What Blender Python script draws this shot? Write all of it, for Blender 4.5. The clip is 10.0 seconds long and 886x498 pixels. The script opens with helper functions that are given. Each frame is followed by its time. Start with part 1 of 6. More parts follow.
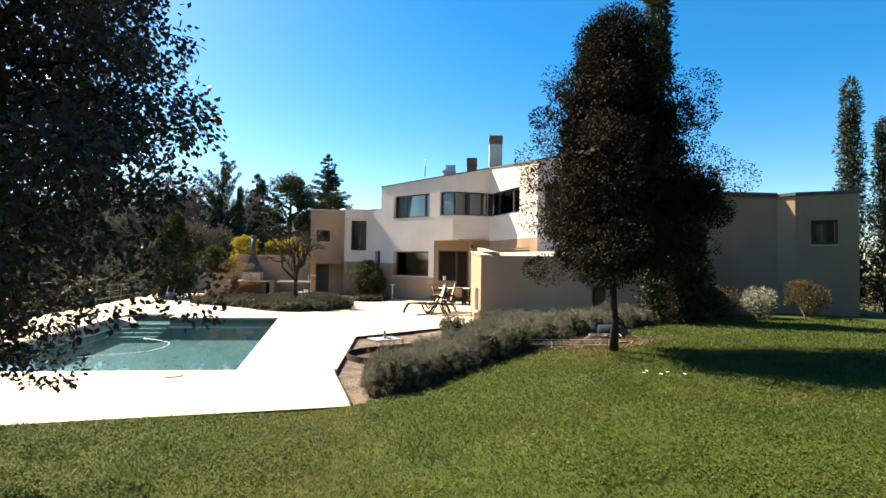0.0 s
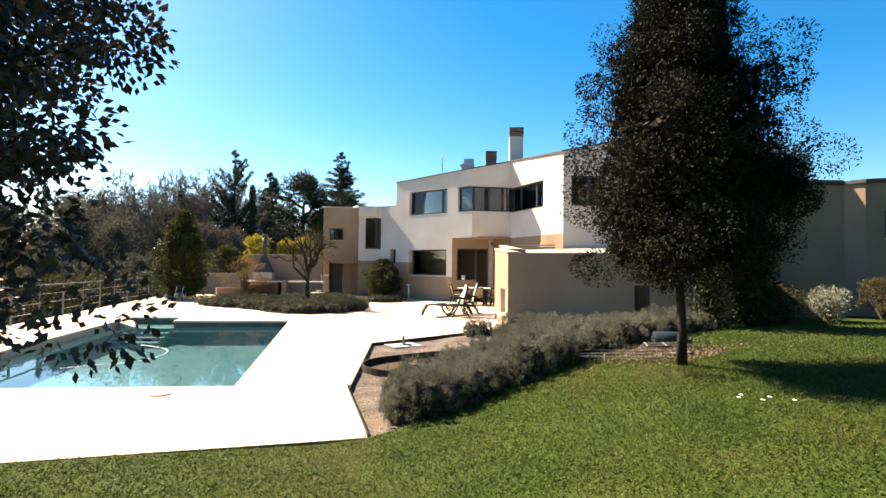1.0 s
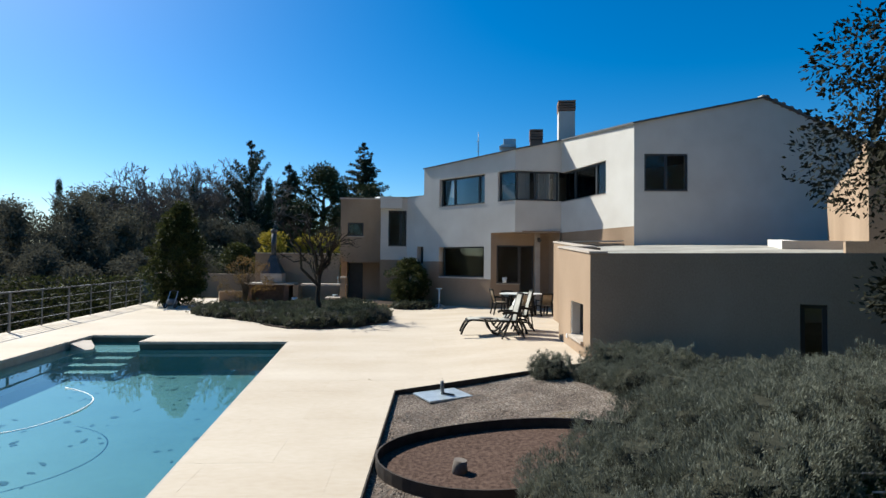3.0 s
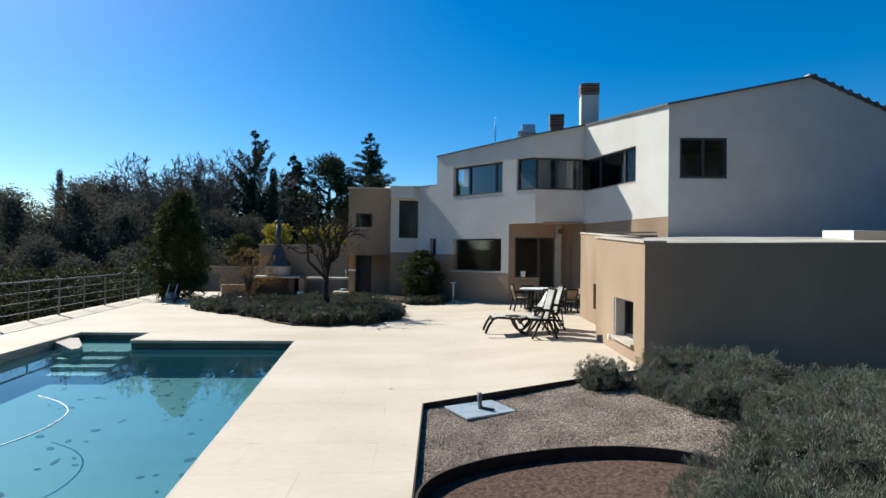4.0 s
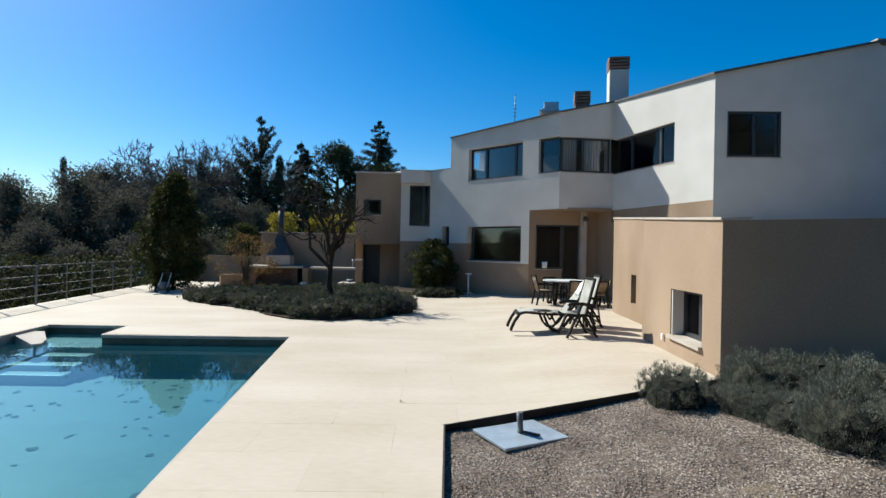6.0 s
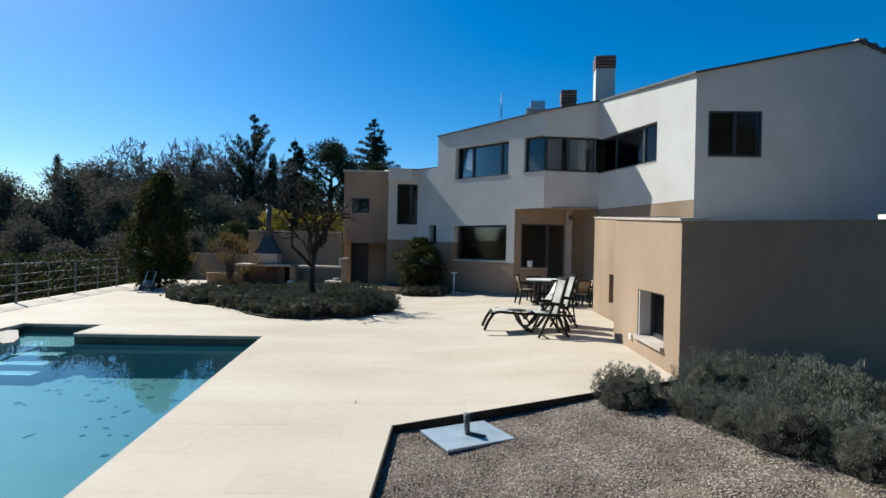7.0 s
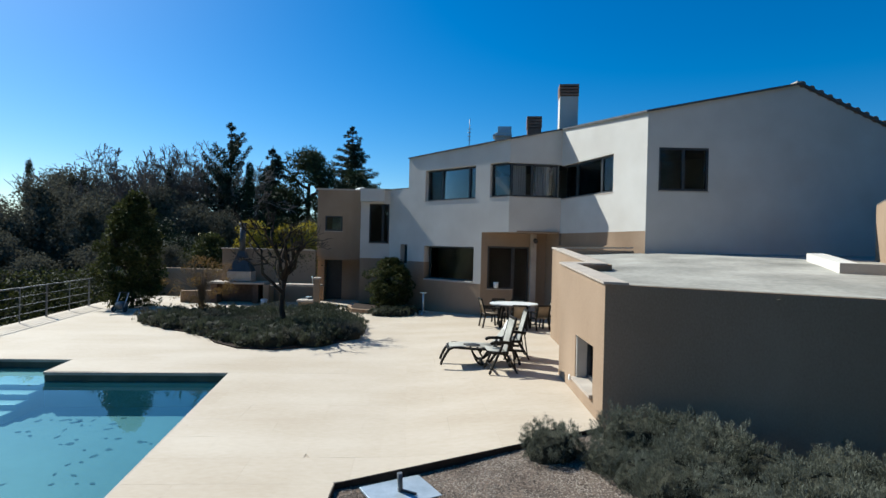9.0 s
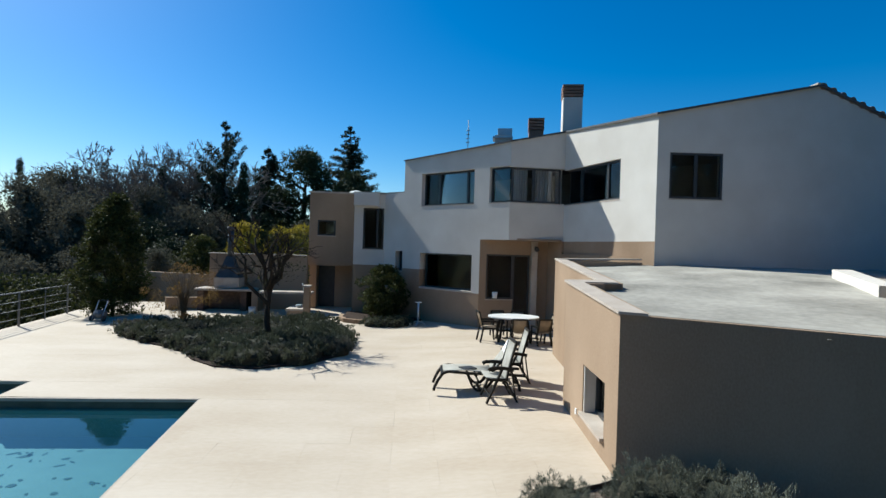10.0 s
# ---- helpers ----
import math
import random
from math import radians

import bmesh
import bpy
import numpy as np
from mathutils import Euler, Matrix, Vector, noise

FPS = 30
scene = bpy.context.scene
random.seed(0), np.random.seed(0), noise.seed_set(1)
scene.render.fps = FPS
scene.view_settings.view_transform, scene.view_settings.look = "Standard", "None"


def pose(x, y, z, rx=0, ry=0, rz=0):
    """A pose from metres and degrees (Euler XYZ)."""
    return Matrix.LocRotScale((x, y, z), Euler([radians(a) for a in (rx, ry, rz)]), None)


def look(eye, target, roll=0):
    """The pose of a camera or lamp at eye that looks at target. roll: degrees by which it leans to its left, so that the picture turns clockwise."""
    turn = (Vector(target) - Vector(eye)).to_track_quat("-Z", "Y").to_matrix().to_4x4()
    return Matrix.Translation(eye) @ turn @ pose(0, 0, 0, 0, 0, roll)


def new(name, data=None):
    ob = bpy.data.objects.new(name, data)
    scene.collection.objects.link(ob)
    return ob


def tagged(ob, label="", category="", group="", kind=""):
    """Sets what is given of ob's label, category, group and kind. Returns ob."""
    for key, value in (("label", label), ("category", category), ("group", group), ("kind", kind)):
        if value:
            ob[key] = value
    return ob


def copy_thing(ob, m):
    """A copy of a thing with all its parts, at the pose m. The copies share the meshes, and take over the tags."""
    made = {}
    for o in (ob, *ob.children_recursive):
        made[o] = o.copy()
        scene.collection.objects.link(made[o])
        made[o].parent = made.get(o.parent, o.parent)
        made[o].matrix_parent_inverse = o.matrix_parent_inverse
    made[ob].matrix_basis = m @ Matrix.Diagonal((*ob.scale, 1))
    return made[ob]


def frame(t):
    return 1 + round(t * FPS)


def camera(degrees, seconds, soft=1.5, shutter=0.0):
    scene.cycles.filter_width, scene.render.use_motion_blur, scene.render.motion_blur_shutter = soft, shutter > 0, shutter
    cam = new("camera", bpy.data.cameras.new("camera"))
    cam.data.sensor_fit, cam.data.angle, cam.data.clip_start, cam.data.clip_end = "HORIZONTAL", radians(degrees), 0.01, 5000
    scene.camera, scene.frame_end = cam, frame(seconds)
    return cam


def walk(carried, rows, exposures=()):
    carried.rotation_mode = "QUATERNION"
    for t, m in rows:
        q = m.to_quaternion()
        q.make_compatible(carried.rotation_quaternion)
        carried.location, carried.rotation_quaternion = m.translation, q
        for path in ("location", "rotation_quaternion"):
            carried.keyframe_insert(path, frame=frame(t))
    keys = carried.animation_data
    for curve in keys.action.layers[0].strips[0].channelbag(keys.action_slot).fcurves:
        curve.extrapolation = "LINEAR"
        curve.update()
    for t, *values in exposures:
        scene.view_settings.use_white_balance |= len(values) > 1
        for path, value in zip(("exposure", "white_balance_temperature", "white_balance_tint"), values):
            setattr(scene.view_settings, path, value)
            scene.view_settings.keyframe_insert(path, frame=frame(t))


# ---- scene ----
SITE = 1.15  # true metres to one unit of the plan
cam = camera(80.3, 10.0)
PATH = [
    (0, (1.376, 3.013, 1.581), (1.628, 4.995, 1.655), 1.0),
    (0.5, (1.292, 3.343, 1.551), (1.532, 5.327, 1.617), 0.9),
    (1, (1.303, 4.212, 1.568), (1.504, 6.201, 1.638), 0.7),
    (1.5, (1.354, 5.384, 1.66), (1.507, 7.377, 1.735), 0.7),
    (2, (1.407, 6.307, 1.713), (1.54, 8.302, 1.769), 0.5),
    (2.5, (1.35, 7.186, 1.745), (1.468, 9.182, 1.804), 0.5),
    (4, (0.893, 9.059, 1.684), (0.986, 11.056, 1.715), 0.8),
    (4.5, (0.765, 9.691, 1.614), (0.845, 11.689, 1.643), 1.0),
    (5, (0.672, 10.264, 1.562), (0.735, 12.263, 1.593), 1.1),
    (6.5, (0.973, 10.548, 1.514), (1.032, 12.547, 1.512), 1.2),
    (7, (1.23, 10.527, 1.554), (1.293, 12.526, 1.553), 1.3),
    (7.5, (1.424, 10.339, 1.668), (1.505, 12.338, 1.669), 1.4),
    (8, (1.497, 10.059, 1.904), (1.601, 12.056, 1.898), 1.4),
    (8.5, (1.57, 9.908, 2.126), (1.691, 11.904, 2.123), 1.3),
    (9, (1.635, 9.956, 2.312), (1.765, 11.952, 2.309), 1.4),
    (9.5, (1.651, 10.279, 2.464), (1.786, 12.275, 2.457), 1.6),
    (10, (1.78, 10.81, 2.561), (1.912, 12.806, 2.558), 1.8),
]
EXPOSURES = [(0, 1.82, 8700, 15), (1.0, 1.92, 8700, 15), (1.5, 1.46, 7500, 12), (2.0, 0.9, 6800, 10), (2.5, 0.78, 6500, 7), (4.5, 0.78, 6250, 4), (7, 0.65, 6100, 3), (10, 0.61, 6050, 3)]
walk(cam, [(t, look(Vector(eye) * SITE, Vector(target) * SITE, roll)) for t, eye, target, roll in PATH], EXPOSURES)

# world, sun and sky
SUN = Vector((-0.80, 0.70, 0.93)).normalized()
world = bpy.data.worlds.new("sky")
scene.world = world
world.use_nodes = True
wt = world.node_tree
sky = wt.nodes.new("ShaderNodeTexSky")
sky.sky_type = "NISHITA"
sky.sun_disc = False
sky.sun_elevation = math.asin(SUN.z)
sky.sun_rotation = math.atan2(SUN.x, SUN.y) % (2 * math.pi)
sky.altitude = 300
sky.air_density = 1.0
sky.dust_density = 0.55
sky.ozone_density = 4.0
wt.nodes["Background"].inputs["Strength"].default_value = 0.077
hue = wt.nodes.new("ShaderNodeHueSaturation")
hue.inputs["Saturation"].default_value = 1.46
wt.links.new(sky.outputs[0], hue.inputs["Color"])
wt.links.new(hue.outputs[0], wt.nodes["Background"].inputs["Color"])
lamp = bpy.data.lights.new("sun", "SUN")
lamp.energy = 5.0
lamp.angle = radians(0.53)
lamp.color = (1.0, 0.95, 0.87)
sun = new("sun", lamp)
sun.matrix_world = look(SUN * 60, (0, 0, 0))


# materials
def mat(name, c1, c2, rough=0.7, scale=3.0, fine=40.0, bump=0.15, spec=0.3, metal=0.0, island=0.0, obj=0.0, stretch=(1, 1, 1), depth=0.01):
    """Two-scale noise between c1 and c2, fine grain, bump."""
    m = bpy.data.materials.new(name)
    m.use_nodes = True
    nt = m.node_tree
    n, l = nt.nodes, nt.links
    b = n["Principled BSDF"]
    b.inputs["Roughness"].default_value = rough
    b.inputs["Specular IOR Level"].default_value = spec
    b.inputs["Metallic"].default_value = metal
    co = n.new("ShaderNodeTexCoord")
    mp = n.new("ShaderNodeMapping")
    mp.inputs["Scale"].default_value = stretch
    geo = n.new("ShaderNodeNewGeometry")
    l.new(geo.outputs["Position"], mp.inputs[0])
    a = n.new("ShaderNodeTexNoise")
    a.inputs["Scale"].default_value = scale
    a.inputs["Detail"].default_value = 5
    f = n.new("ShaderNodeTexNoise")
    f.inputs["Scale"].default_value = fine
    f.inputs["Detail"].default_value = 3
    l.new(mp.outputs[0], a.inputs["Vector"])
    l.new(mp.outputs[0], f.inputs["Vector"])
    mx = n.new("ShaderNodeMath")
    mx.operation = "MULTIPLY_ADD"
    l.new(f.outputs["Fac"], mx.inputs[0])
    mx.inputs[1].default_value = 0.4
    l.new(a.outputs["Fac"], mx.inputs[2])
    rp = n.new("ShaderNodeMapRange")
    rp.inputs[1].default_value = 0.45
    rp.inputs[2].default_value = 0.95
    l.new(mx.outputs[0], rp.inputs[0])
    fac = rp.outputs[0]
    for amount, sock in ((island, geo.outputs["Random Per Island"]), (obj, n.new("ShaderNodeObjectInfo").outputs["Random"])):
        if amount:
            ad = n.new("ShaderNodeMath")
            ad.operation = "MULTIPLY_ADD"
            l.new(sock, ad.inputs[0])
            ad.inputs[1].default_value = amount
            l.new(fac, ad.inputs[2])
            sb = n.new("ShaderNodeMath")
            sb.operation = "SUBTRACT"
            sb.use_clamp = True
            l.new(ad.outputs[0], sb.inputs[0])
            sb.inputs[1].default_value = amount / 2
            fac = sb.outputs[0]
    cm = n.new("ShaderNodeMix")
    cm.data_type = "RGBA"
    l.new(fac, cm.inputs["Factor"])
    cm.inputs["A"].default_value = (*c1, 1)
    cm.inputs["B"].default_value = (*c2, 1)
    l.new(cm.outputs["Result"], b.inputs["Base Color"])
    if bump:
        bp = n.new("ShaderNodeBump")
        bp.inputs["Strength"].default_value = bump
        bp.inputs["Distance"].default_value = depth
        l.new(mx.outputs[0], bp.inputs["Height"])
        l.new(bp.outputs[0], b.inputs["Normal"])
    return m


def leaf_mat(name, c1, c2, rough=0.5, spec=0.4, through_light=0.3):
    m = bpy.data.materials.new(name)
    m.use_nodes = True
    n, l = m.node_tree.nodes, m.node_tree.links
    b = n["Principled BSDF"]
    b.inputs["Roughness"].default_value = rough
    b.inputs["Specular IOR Level"].default_value = spec
    geo = n.new("ShaderNodeNewGeometry")
    no = n.new("ShaderNodeTexNoise")
    no.inputs["Scale"].default_value = 1.7
    l.new(geo.outputs["Position"], no.inputs["Vector"])
    ad = n.new("ShaderNodeMath")
    ad.operation = "MULTIPLY_ADD"
    ad.inputs[1].default_value = 0.55
    l.new(geo.outputs["Random Per Island"], ad.inputs[0])
    l.new(no.outputs["Fac"], ad.inputs[2])
    rp = n.new("ShaderNodeMapRange")
    rp.inputs[1].default_value = 0.35
    rp.inputs[2].default_value = 1.1
    l.new(ad.outputs[0], rp.inputs[0])
    cm = n.new("ShaderNodeMix")
    cm.data_type = "RGBA"
    cm.inputs["A"].default_value = (*c1, 1)
    cm.inputs["B"].default_value = (*c2, 1)
    l.new(rp.outputs[0], cm.inputs["Factor"])
    l.new(cm.outputs["Result"], b.inputs["Base Color"])
    tr = n.new("ShaderNodeBsdfTranslucent")
    l.new(cm.outputs["Result"], tr.inputs["Color"])
    ms = n.new("ShaderNodeMixShader")
    ms.inputs[0].default_value = through_light
    l.new(b.outputs[0], ms.inputs[1])
    l.new(tr.outputs[0], ms.inputs[2])
    l.new(ms.outputs[0], n["Material Output"].inputs["Surface"])
    return m


def glass_mat(name, tint, ior=1.5, bump=0.0, body=None, share=0.15):
    m = bpy.data.materials.new(name)
    m.use_nodes = True
    n, l = m.node_tree.nodes, m.node_tree.links
    n.remove(n["Principled BSDF"])
    t = n.new("ShaderNodeBsdfTransparent")
    t.inputs["Color"].default_value = (*tint, 1)
    g = n.new("ShaderNodeBsdfGlossy")
    g.inputs["Roughness"].default_value = 0.01
    if body:  # open water: reflectance by angle, the same from above and below
        fr = n.new("ShaderNodeLayerWeight")
        up = n.new("ShaderNodeMath")
        up.operation = "POWER"
        up.inputs[1].default_value = 4.6
        l.new(fr.outputs["Facing"], up.inputs[0])
        fac = n.new("ShaderNodeMath")
        fac.operation = "ADD"
        fac.use_clamp = True
        fac.inputs[1].default_value = ((ior - 1) / (ior + 1)) ** 2
        l.new(up.outputs[0], fac.inputs[0])
    else:
        fac = fr = n.new("ShaderNodeFresnel")
        fr.inputs["IOR"].default_value = ior
    if bump:
        no = n.new("ShaderNodeTexNoise")
        no.inputs["Scale"].default_value = 2.2
        no.inputs["Detail"].default_value = 3
        geo = n.new("ShaderNodeNewGeometry")
        l.new(geo.outputs["Position"], no.inputs["Vector"])
        bp = n.new("ShaderNodeBump")
        bp.inputs["Strength"].default_value = bump
        bp.inputs["Distance"].default_value = 0.02
        l.new(no.outputs["Fac"], bp.inputs["Height"])
        l.new(bp.outputs[0], g.inputs["Normal"])
        l.new(bp.outputs[0], fr.inputs["Normal"])
    ms = n.new("ShaderNodeMixShader")
    l.new(fac.outputs[0], ms.inputs[0])
    low = t
    if body:
        df = n.new("ShaderNodeBsdfDiffuse")
        df.inputs["Color"].default_value = (*body, 1)
        low = n.new("ShaderNodeMixShader")
        low.inputs[0].default_value = share
        l.new(t.outputs[0], low.inputs[1])
        l.new(df.outputs[0], low.inputs[2])
    l.new(low.outputs[0], ms.inputs[1])
    l.new(g.outputs[0], ms.inputs[2])
    l.new(ms.outputs[0], n["Material Output"].inputs["Surface"])
    return m


WHITE = mat("white_render", (0.52, 0.485, 0.435), (0.62, 0.59, 0.54), 0.85, 0.9, 60, 0.12, 0.2)
TAN = mat("tan_render", (0.235, 0.161, 0.103), (0.365, 0.264, 0.181), 0.85, 0.6, 50, 0.15, 0.2, stretch=(1, 1, 0.6))
ROOFTOP = mat("cement_roof", (0.19, 0.18, 0.155), (0.43, 0.405, 0.35), 0.9, 0.75, 9, 0.3, 0.2)
COPING = mat("coping_stone", (0.36, 0.30, 0.245), (0.47, 0.41, 0.345), 0.8, 2.5, 50, 0.15)
SLATE = mat("roof_edge", (0.055, 0.055, 0.06), (0.10, 0.10, 0.105), 0.6, 4, 40, 0.1)
CLAY = mat("clay_tile", (0.17, 0.105, 0.075), (0.28, 0.175, 0.125), 0.85, 5, 50, 0.2, obj=0.5)
SLAB = mat("cream_stone_paving", (0.405, 0.33, 0.245), (0.50, 0.43, 0.345), 0.75, 0.7, 14, 0.12, 0.25, island=0.12, obj=0.14, stretch=(0.6, 1.2, 1))
JOINT = mat("paving_joint", (0.34, 0.28, 0.21), (0.44, 0.37, 0.295), 0.95, 6, 60, 0.1)
DARK = mat("anthracite_aluminium", (0.022, 0.024, 0.028), (0.035, 0.038, 0.043), 0.42, 6, 80, 0.02, 0.5)
STEEL = mat("grey_painted_steel", (0.10, 0.105, 0.108), (0.17, 0.175, 0.18), 0.45, 6, 60, 0.03, 0.5, metal=0.3)
GALV = mat("galvanised_steel", (0.36, 0.42, 0.46), (0.52, 0.58, 0.62), 0.4, 6, 40, 0.04, 0.5, metal=0.5)
PLASTIC = mat("black_resin", (0.006, 0.006, 0.005), (0.015, 0.014, 0.012), 0.5, 6, 60, 0.02, 0.25)
SLING = mat("grey_sling_fabric", (0.27, 0.26, 0.225), (0.37, 0.355, 0.31), 0.85, 8, 220, 0.3)
TAUPE = mat("taupe_sling_fabric", (0.22, 0.17, 0.12), (0.30, 0.24, 0.17), 0.85, 8, 220, 0.3)
TOWEL = mat("white_towel", (0.72, 0.72, 0.7), (0.82, 0.82, 0.8), 0.95, 12, 160, 0.4)
TABLETOP = mat("white_tabletop", (0.66, 0.66, 0.64), (0.78, 0.78, 0.76), 0.35, 4, 40, 0.02, 0.5)
CURTAIN = mat("white_curtain", (0.60, 0.58, 0.55), (0.72, 0.70, 0.67), 0.95, 3, 60, 0.1)
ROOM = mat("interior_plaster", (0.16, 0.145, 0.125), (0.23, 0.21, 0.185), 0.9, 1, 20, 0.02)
LAWN = mat("lawn_soil_and_thatch", (0.018, 0.034, 0.006), (0.05, 0.072, 0.015), 0.95, 1.3, 30, 0.8, 0.1, depth=0.03)
EARTH = mat("dry_earth", (0.10, 0.075, 0.05), (0.20, 0.155, 0.105), 0.95, 1.5, 20, 0.6, 0.1, depth=0.03)
SCRUB = mat("hillside_scrub", (0.025, 0.032, 0.013), (0.075, 0.075, 0.035), 0.95, 0.25, 3, 0.8, 0.1, depth=0.2)
GRAVEL = mat("reddish_gravel", (0.055, 0.039, 0.031), (0.215, 0.162, 0.125), 0.9, 24, 120, 1.0, 0.2, depth=0.02)
STONES = mat("gravel_stones", (0.075, 0.057, 0.045), (0.40, 0.335, 0.27), 0.85, 1.6, 60, 0.1, 0.25, island=0.9)
SOIL = mat("dark_bark_soil", (0.018, 0.013, 0.010), (0.06, 0.042, 0.033), 0.95, 9, 60, 0.9, 0.1, depth=0.02)
REDWOOD = mat("red_brown_wood", (0.045, 0.018, 0.012), (0.09, 0.036, 0.024), 0.6, 4, 60, 0.1, stretch=(6, 6, 0.6))
CORTEN = mat("rusty_steel_edging", (0.018, 0.014, 0.012), (0.05, 0.036, 0.028), 0.8, 8, 60, 0.2)
MULCH = mat("reddish_bark_mulch", (0.035, 0.02, 0.015), (0.13, 0.085, 0.065), 0.95, 22, 90, 0.9, 0.1, depth=0.02)
DEBRIS = mat("sunken_leaf_litter", (0.045, 0.075, 0.08), (0.075, 0.115, 0.12), 0.9, 6, 40, 0.1)
POOL = mat("pool_render", (0.082, 0.148, 0.158), (0.116, 0.194, 0.197), 0.6, 0.9, 9, 0.05)
# olive waterline colour with the shade of the pool wall darkened into it
BAND = mat("olive_shade_pool_band", (0.06, 0.075, 0.055), (0.11, 0.125, 0.095), 0.7, 3, 30, 0.1)
POOLSTEP = mat("pool_step", (0.24, 0.3, 0.3), (0.32, 0.38, 0.37), 0.5, 2, 20, 0.03)
WATER = glass_mat("pool_water", (0.68, 0.92, 0.95), 1.33, 0.025, (0.03, 0.17, 0.22))
GLASS = glass_mat("window_glass", (0.86, 0.88, 0.9), 1.5)
PALEGLASS = glass_mat("patio_glass", (0.8, 0.82, 0.84), 1.22)
BUSHCORE = mat("dark_bush_core", (0.02, 0.021, 0.015), (0.05, 0.05, 0.036), 0.95, 20, 90, 0.6, 0.1)
CLEAR = glass_mat("bottle_plastic", (0.62, 0.74, 0.80), 1.5, 0.0, (0.03, 0.05, 0.065), 0.7)
BARK = mat("tree_bark", (0.022, 0.018, 0.014), (0.06, 0.049, 0.039), 0.95, 14, 60, 0.8, 0.1, stretch=(1, 1, 0.25), depth=0.02)
GREYBARK = mat("grey_bark", (0.12, 0.10, 0.085), (0.22, 0.19, 0.165), 0.95, 10, 50, 0.5, 0.1, stretch=(1, 1, 0.3))
PINK = mat("crate_wire", (0.42, 0.385, 0.36), (0.54, 0.50, 0.47), 0.5, 8, 60, 0.02)
HOODM = mat("blue_grey_hood", (0.028, 0.036, 0.045), (0.05, 0.06, 0.072), 0.45, 4, 50, 0.05, 0.4)
BRICK = mat("brick", (0.075, 0.048, 0.036), (0.15, 0.095, 0.07), 0.9, 8, 60, 0.3, obj=0.5)
OAK = leaf_mat("evergreen_oak_leaf", (0.010, 0.011, 0.007), (0.036, 0.035, 0.023), 0.8, 0.06, 0.06)
OLIVE = leaf_mat("glossy_dark_leaf", (0.018, 0.018, 0.014), (0.085, 0.078, 0.062), 0.5, 0.3, 0.2)
LAVENDER = leaf_mat("lavender_leaf", (0.042, 0.048, 0.034), (0.205, 0.215, 0.168), 0.75, 0.2, 0.25)
ROSEMARY = leaf_mat("rosemary_leaf", (0.032, 0.04, 0.024), (0.115, 0.125, 0.08), 0.7, 0.25, 0.2)
SAGE = leaf_mat("grey_sage_leaf", (0.06, 0.06, 0.045), (0.17, 0.165, 0.125), 0.75, 0.2, 0.2)
CONIFER = leaf_mat("conifer_needles", (0.012, 0.020, 0.012), (0.045, 0.060, 0.034), 0.7, 0.2, 0.1)
PINE = leaf_mat("pine_needles", (0.015, 0.024, 0.010), (0.055, 0.070, 0.028), 0.7, 0.2, 0.1)
CYPRESS = leaf_mat("cypress_foliage", (0.014, 0.022, 0.010), (0.05, 0.065, 0.028), 0.7, 0.2, 0.1)
WOODS = leaf_mat("woodland_leaf", (0.055, 0.058, 0.044), (0.15, 0.14, 0.105), 0.95, 0.02, 0.22)
YELLOW = leaf_mat("yellow_green_leaf", (0.16, 0.13, 0.015), (0.42, 0.34, 0.04), 0.6, 0.2, 0.35)
BAY = leaf_mat("laurel_leaf", (0.016, 0.024, 0.009), (0.08, 0.085, 0.026), 0.7, 0.1, 0.25)
DRY = leaf_mat("dry_twig_leaf", (0.12, 0.07, 0.024), (0.27, 0.17, 0.065), 0.8, 0.1, 0.3)
# browner-green than DRY, and darkened for the shade at the wing
DUSKY = leaf_mat("brown_green_shaded_leaf", (0.045, 0.037, 0.016), (0.115, 0.097, 0.043), 0.8, 0.1, 0.25)
LITTER = leaf_mat("dry_fallen_leaf", (0.10, 0.07, 0.045), (0.30, 0.22, 0.15), 0.8, 0.1, 0.2)
SILVER = leaf_mat("silver_leaf", (0.12, 0.135, 0.095), (0.34, 0.36, 0.29), 0.7, 0.2, 0.25)
BLADE = leaf_mat("grass_blade", (0.019, 0.044, 0.005), (0.066, 0.105, 0.015), 0.6, 0.25, 0.35)
CLOVER = leaf_mat("clover_leaf", (0.03, 0.06, 0.008), (0.085, 0.125, 0.022), 0.75, 0.12, 0.3)
BLADEDRY = leaf_mat("dry_grass_blade", (0.07, 0.075, 0.02), (0.165, 0.15, 0.05), 0.7, 0.2, 0.35)
FLOWER = mat("white_petal", (0.75, 0.75, 0.72), (0.85, 0.85, 0.82), 0.7, 5, 40, 0)


# mesh helpers
def part(name, bm, material, parent=None, label=""):
    """Links a bmesh or a mesh as one object under its thing."""
    if isinstance(bm, bmesh.types.BMesh):
        me = bpy.data.meshes.new(name)
        bm.to_mesh(me)
        bm.free()
    else:
        me = bm
    for m in material if isinstance(material, (list, tuple)) else [material]:
        if len(me.materials) < (len(material) if isinstance(material, (list, tuple)) else 1):
            me.materials.append(m)
    ob = new(name, me)
    if parent:
        ob.parent = parent
    if label:
        ob["label"] = label
    return ob


def thing(name, at, label, category, group="", kind="", turn=0):
    ob = new(name)
    ob.empty_display_size = 0.2
    ob.matrix_world = pose(*at, 0, 0, turn)
    return tagged(ob, label, category, group, kind)


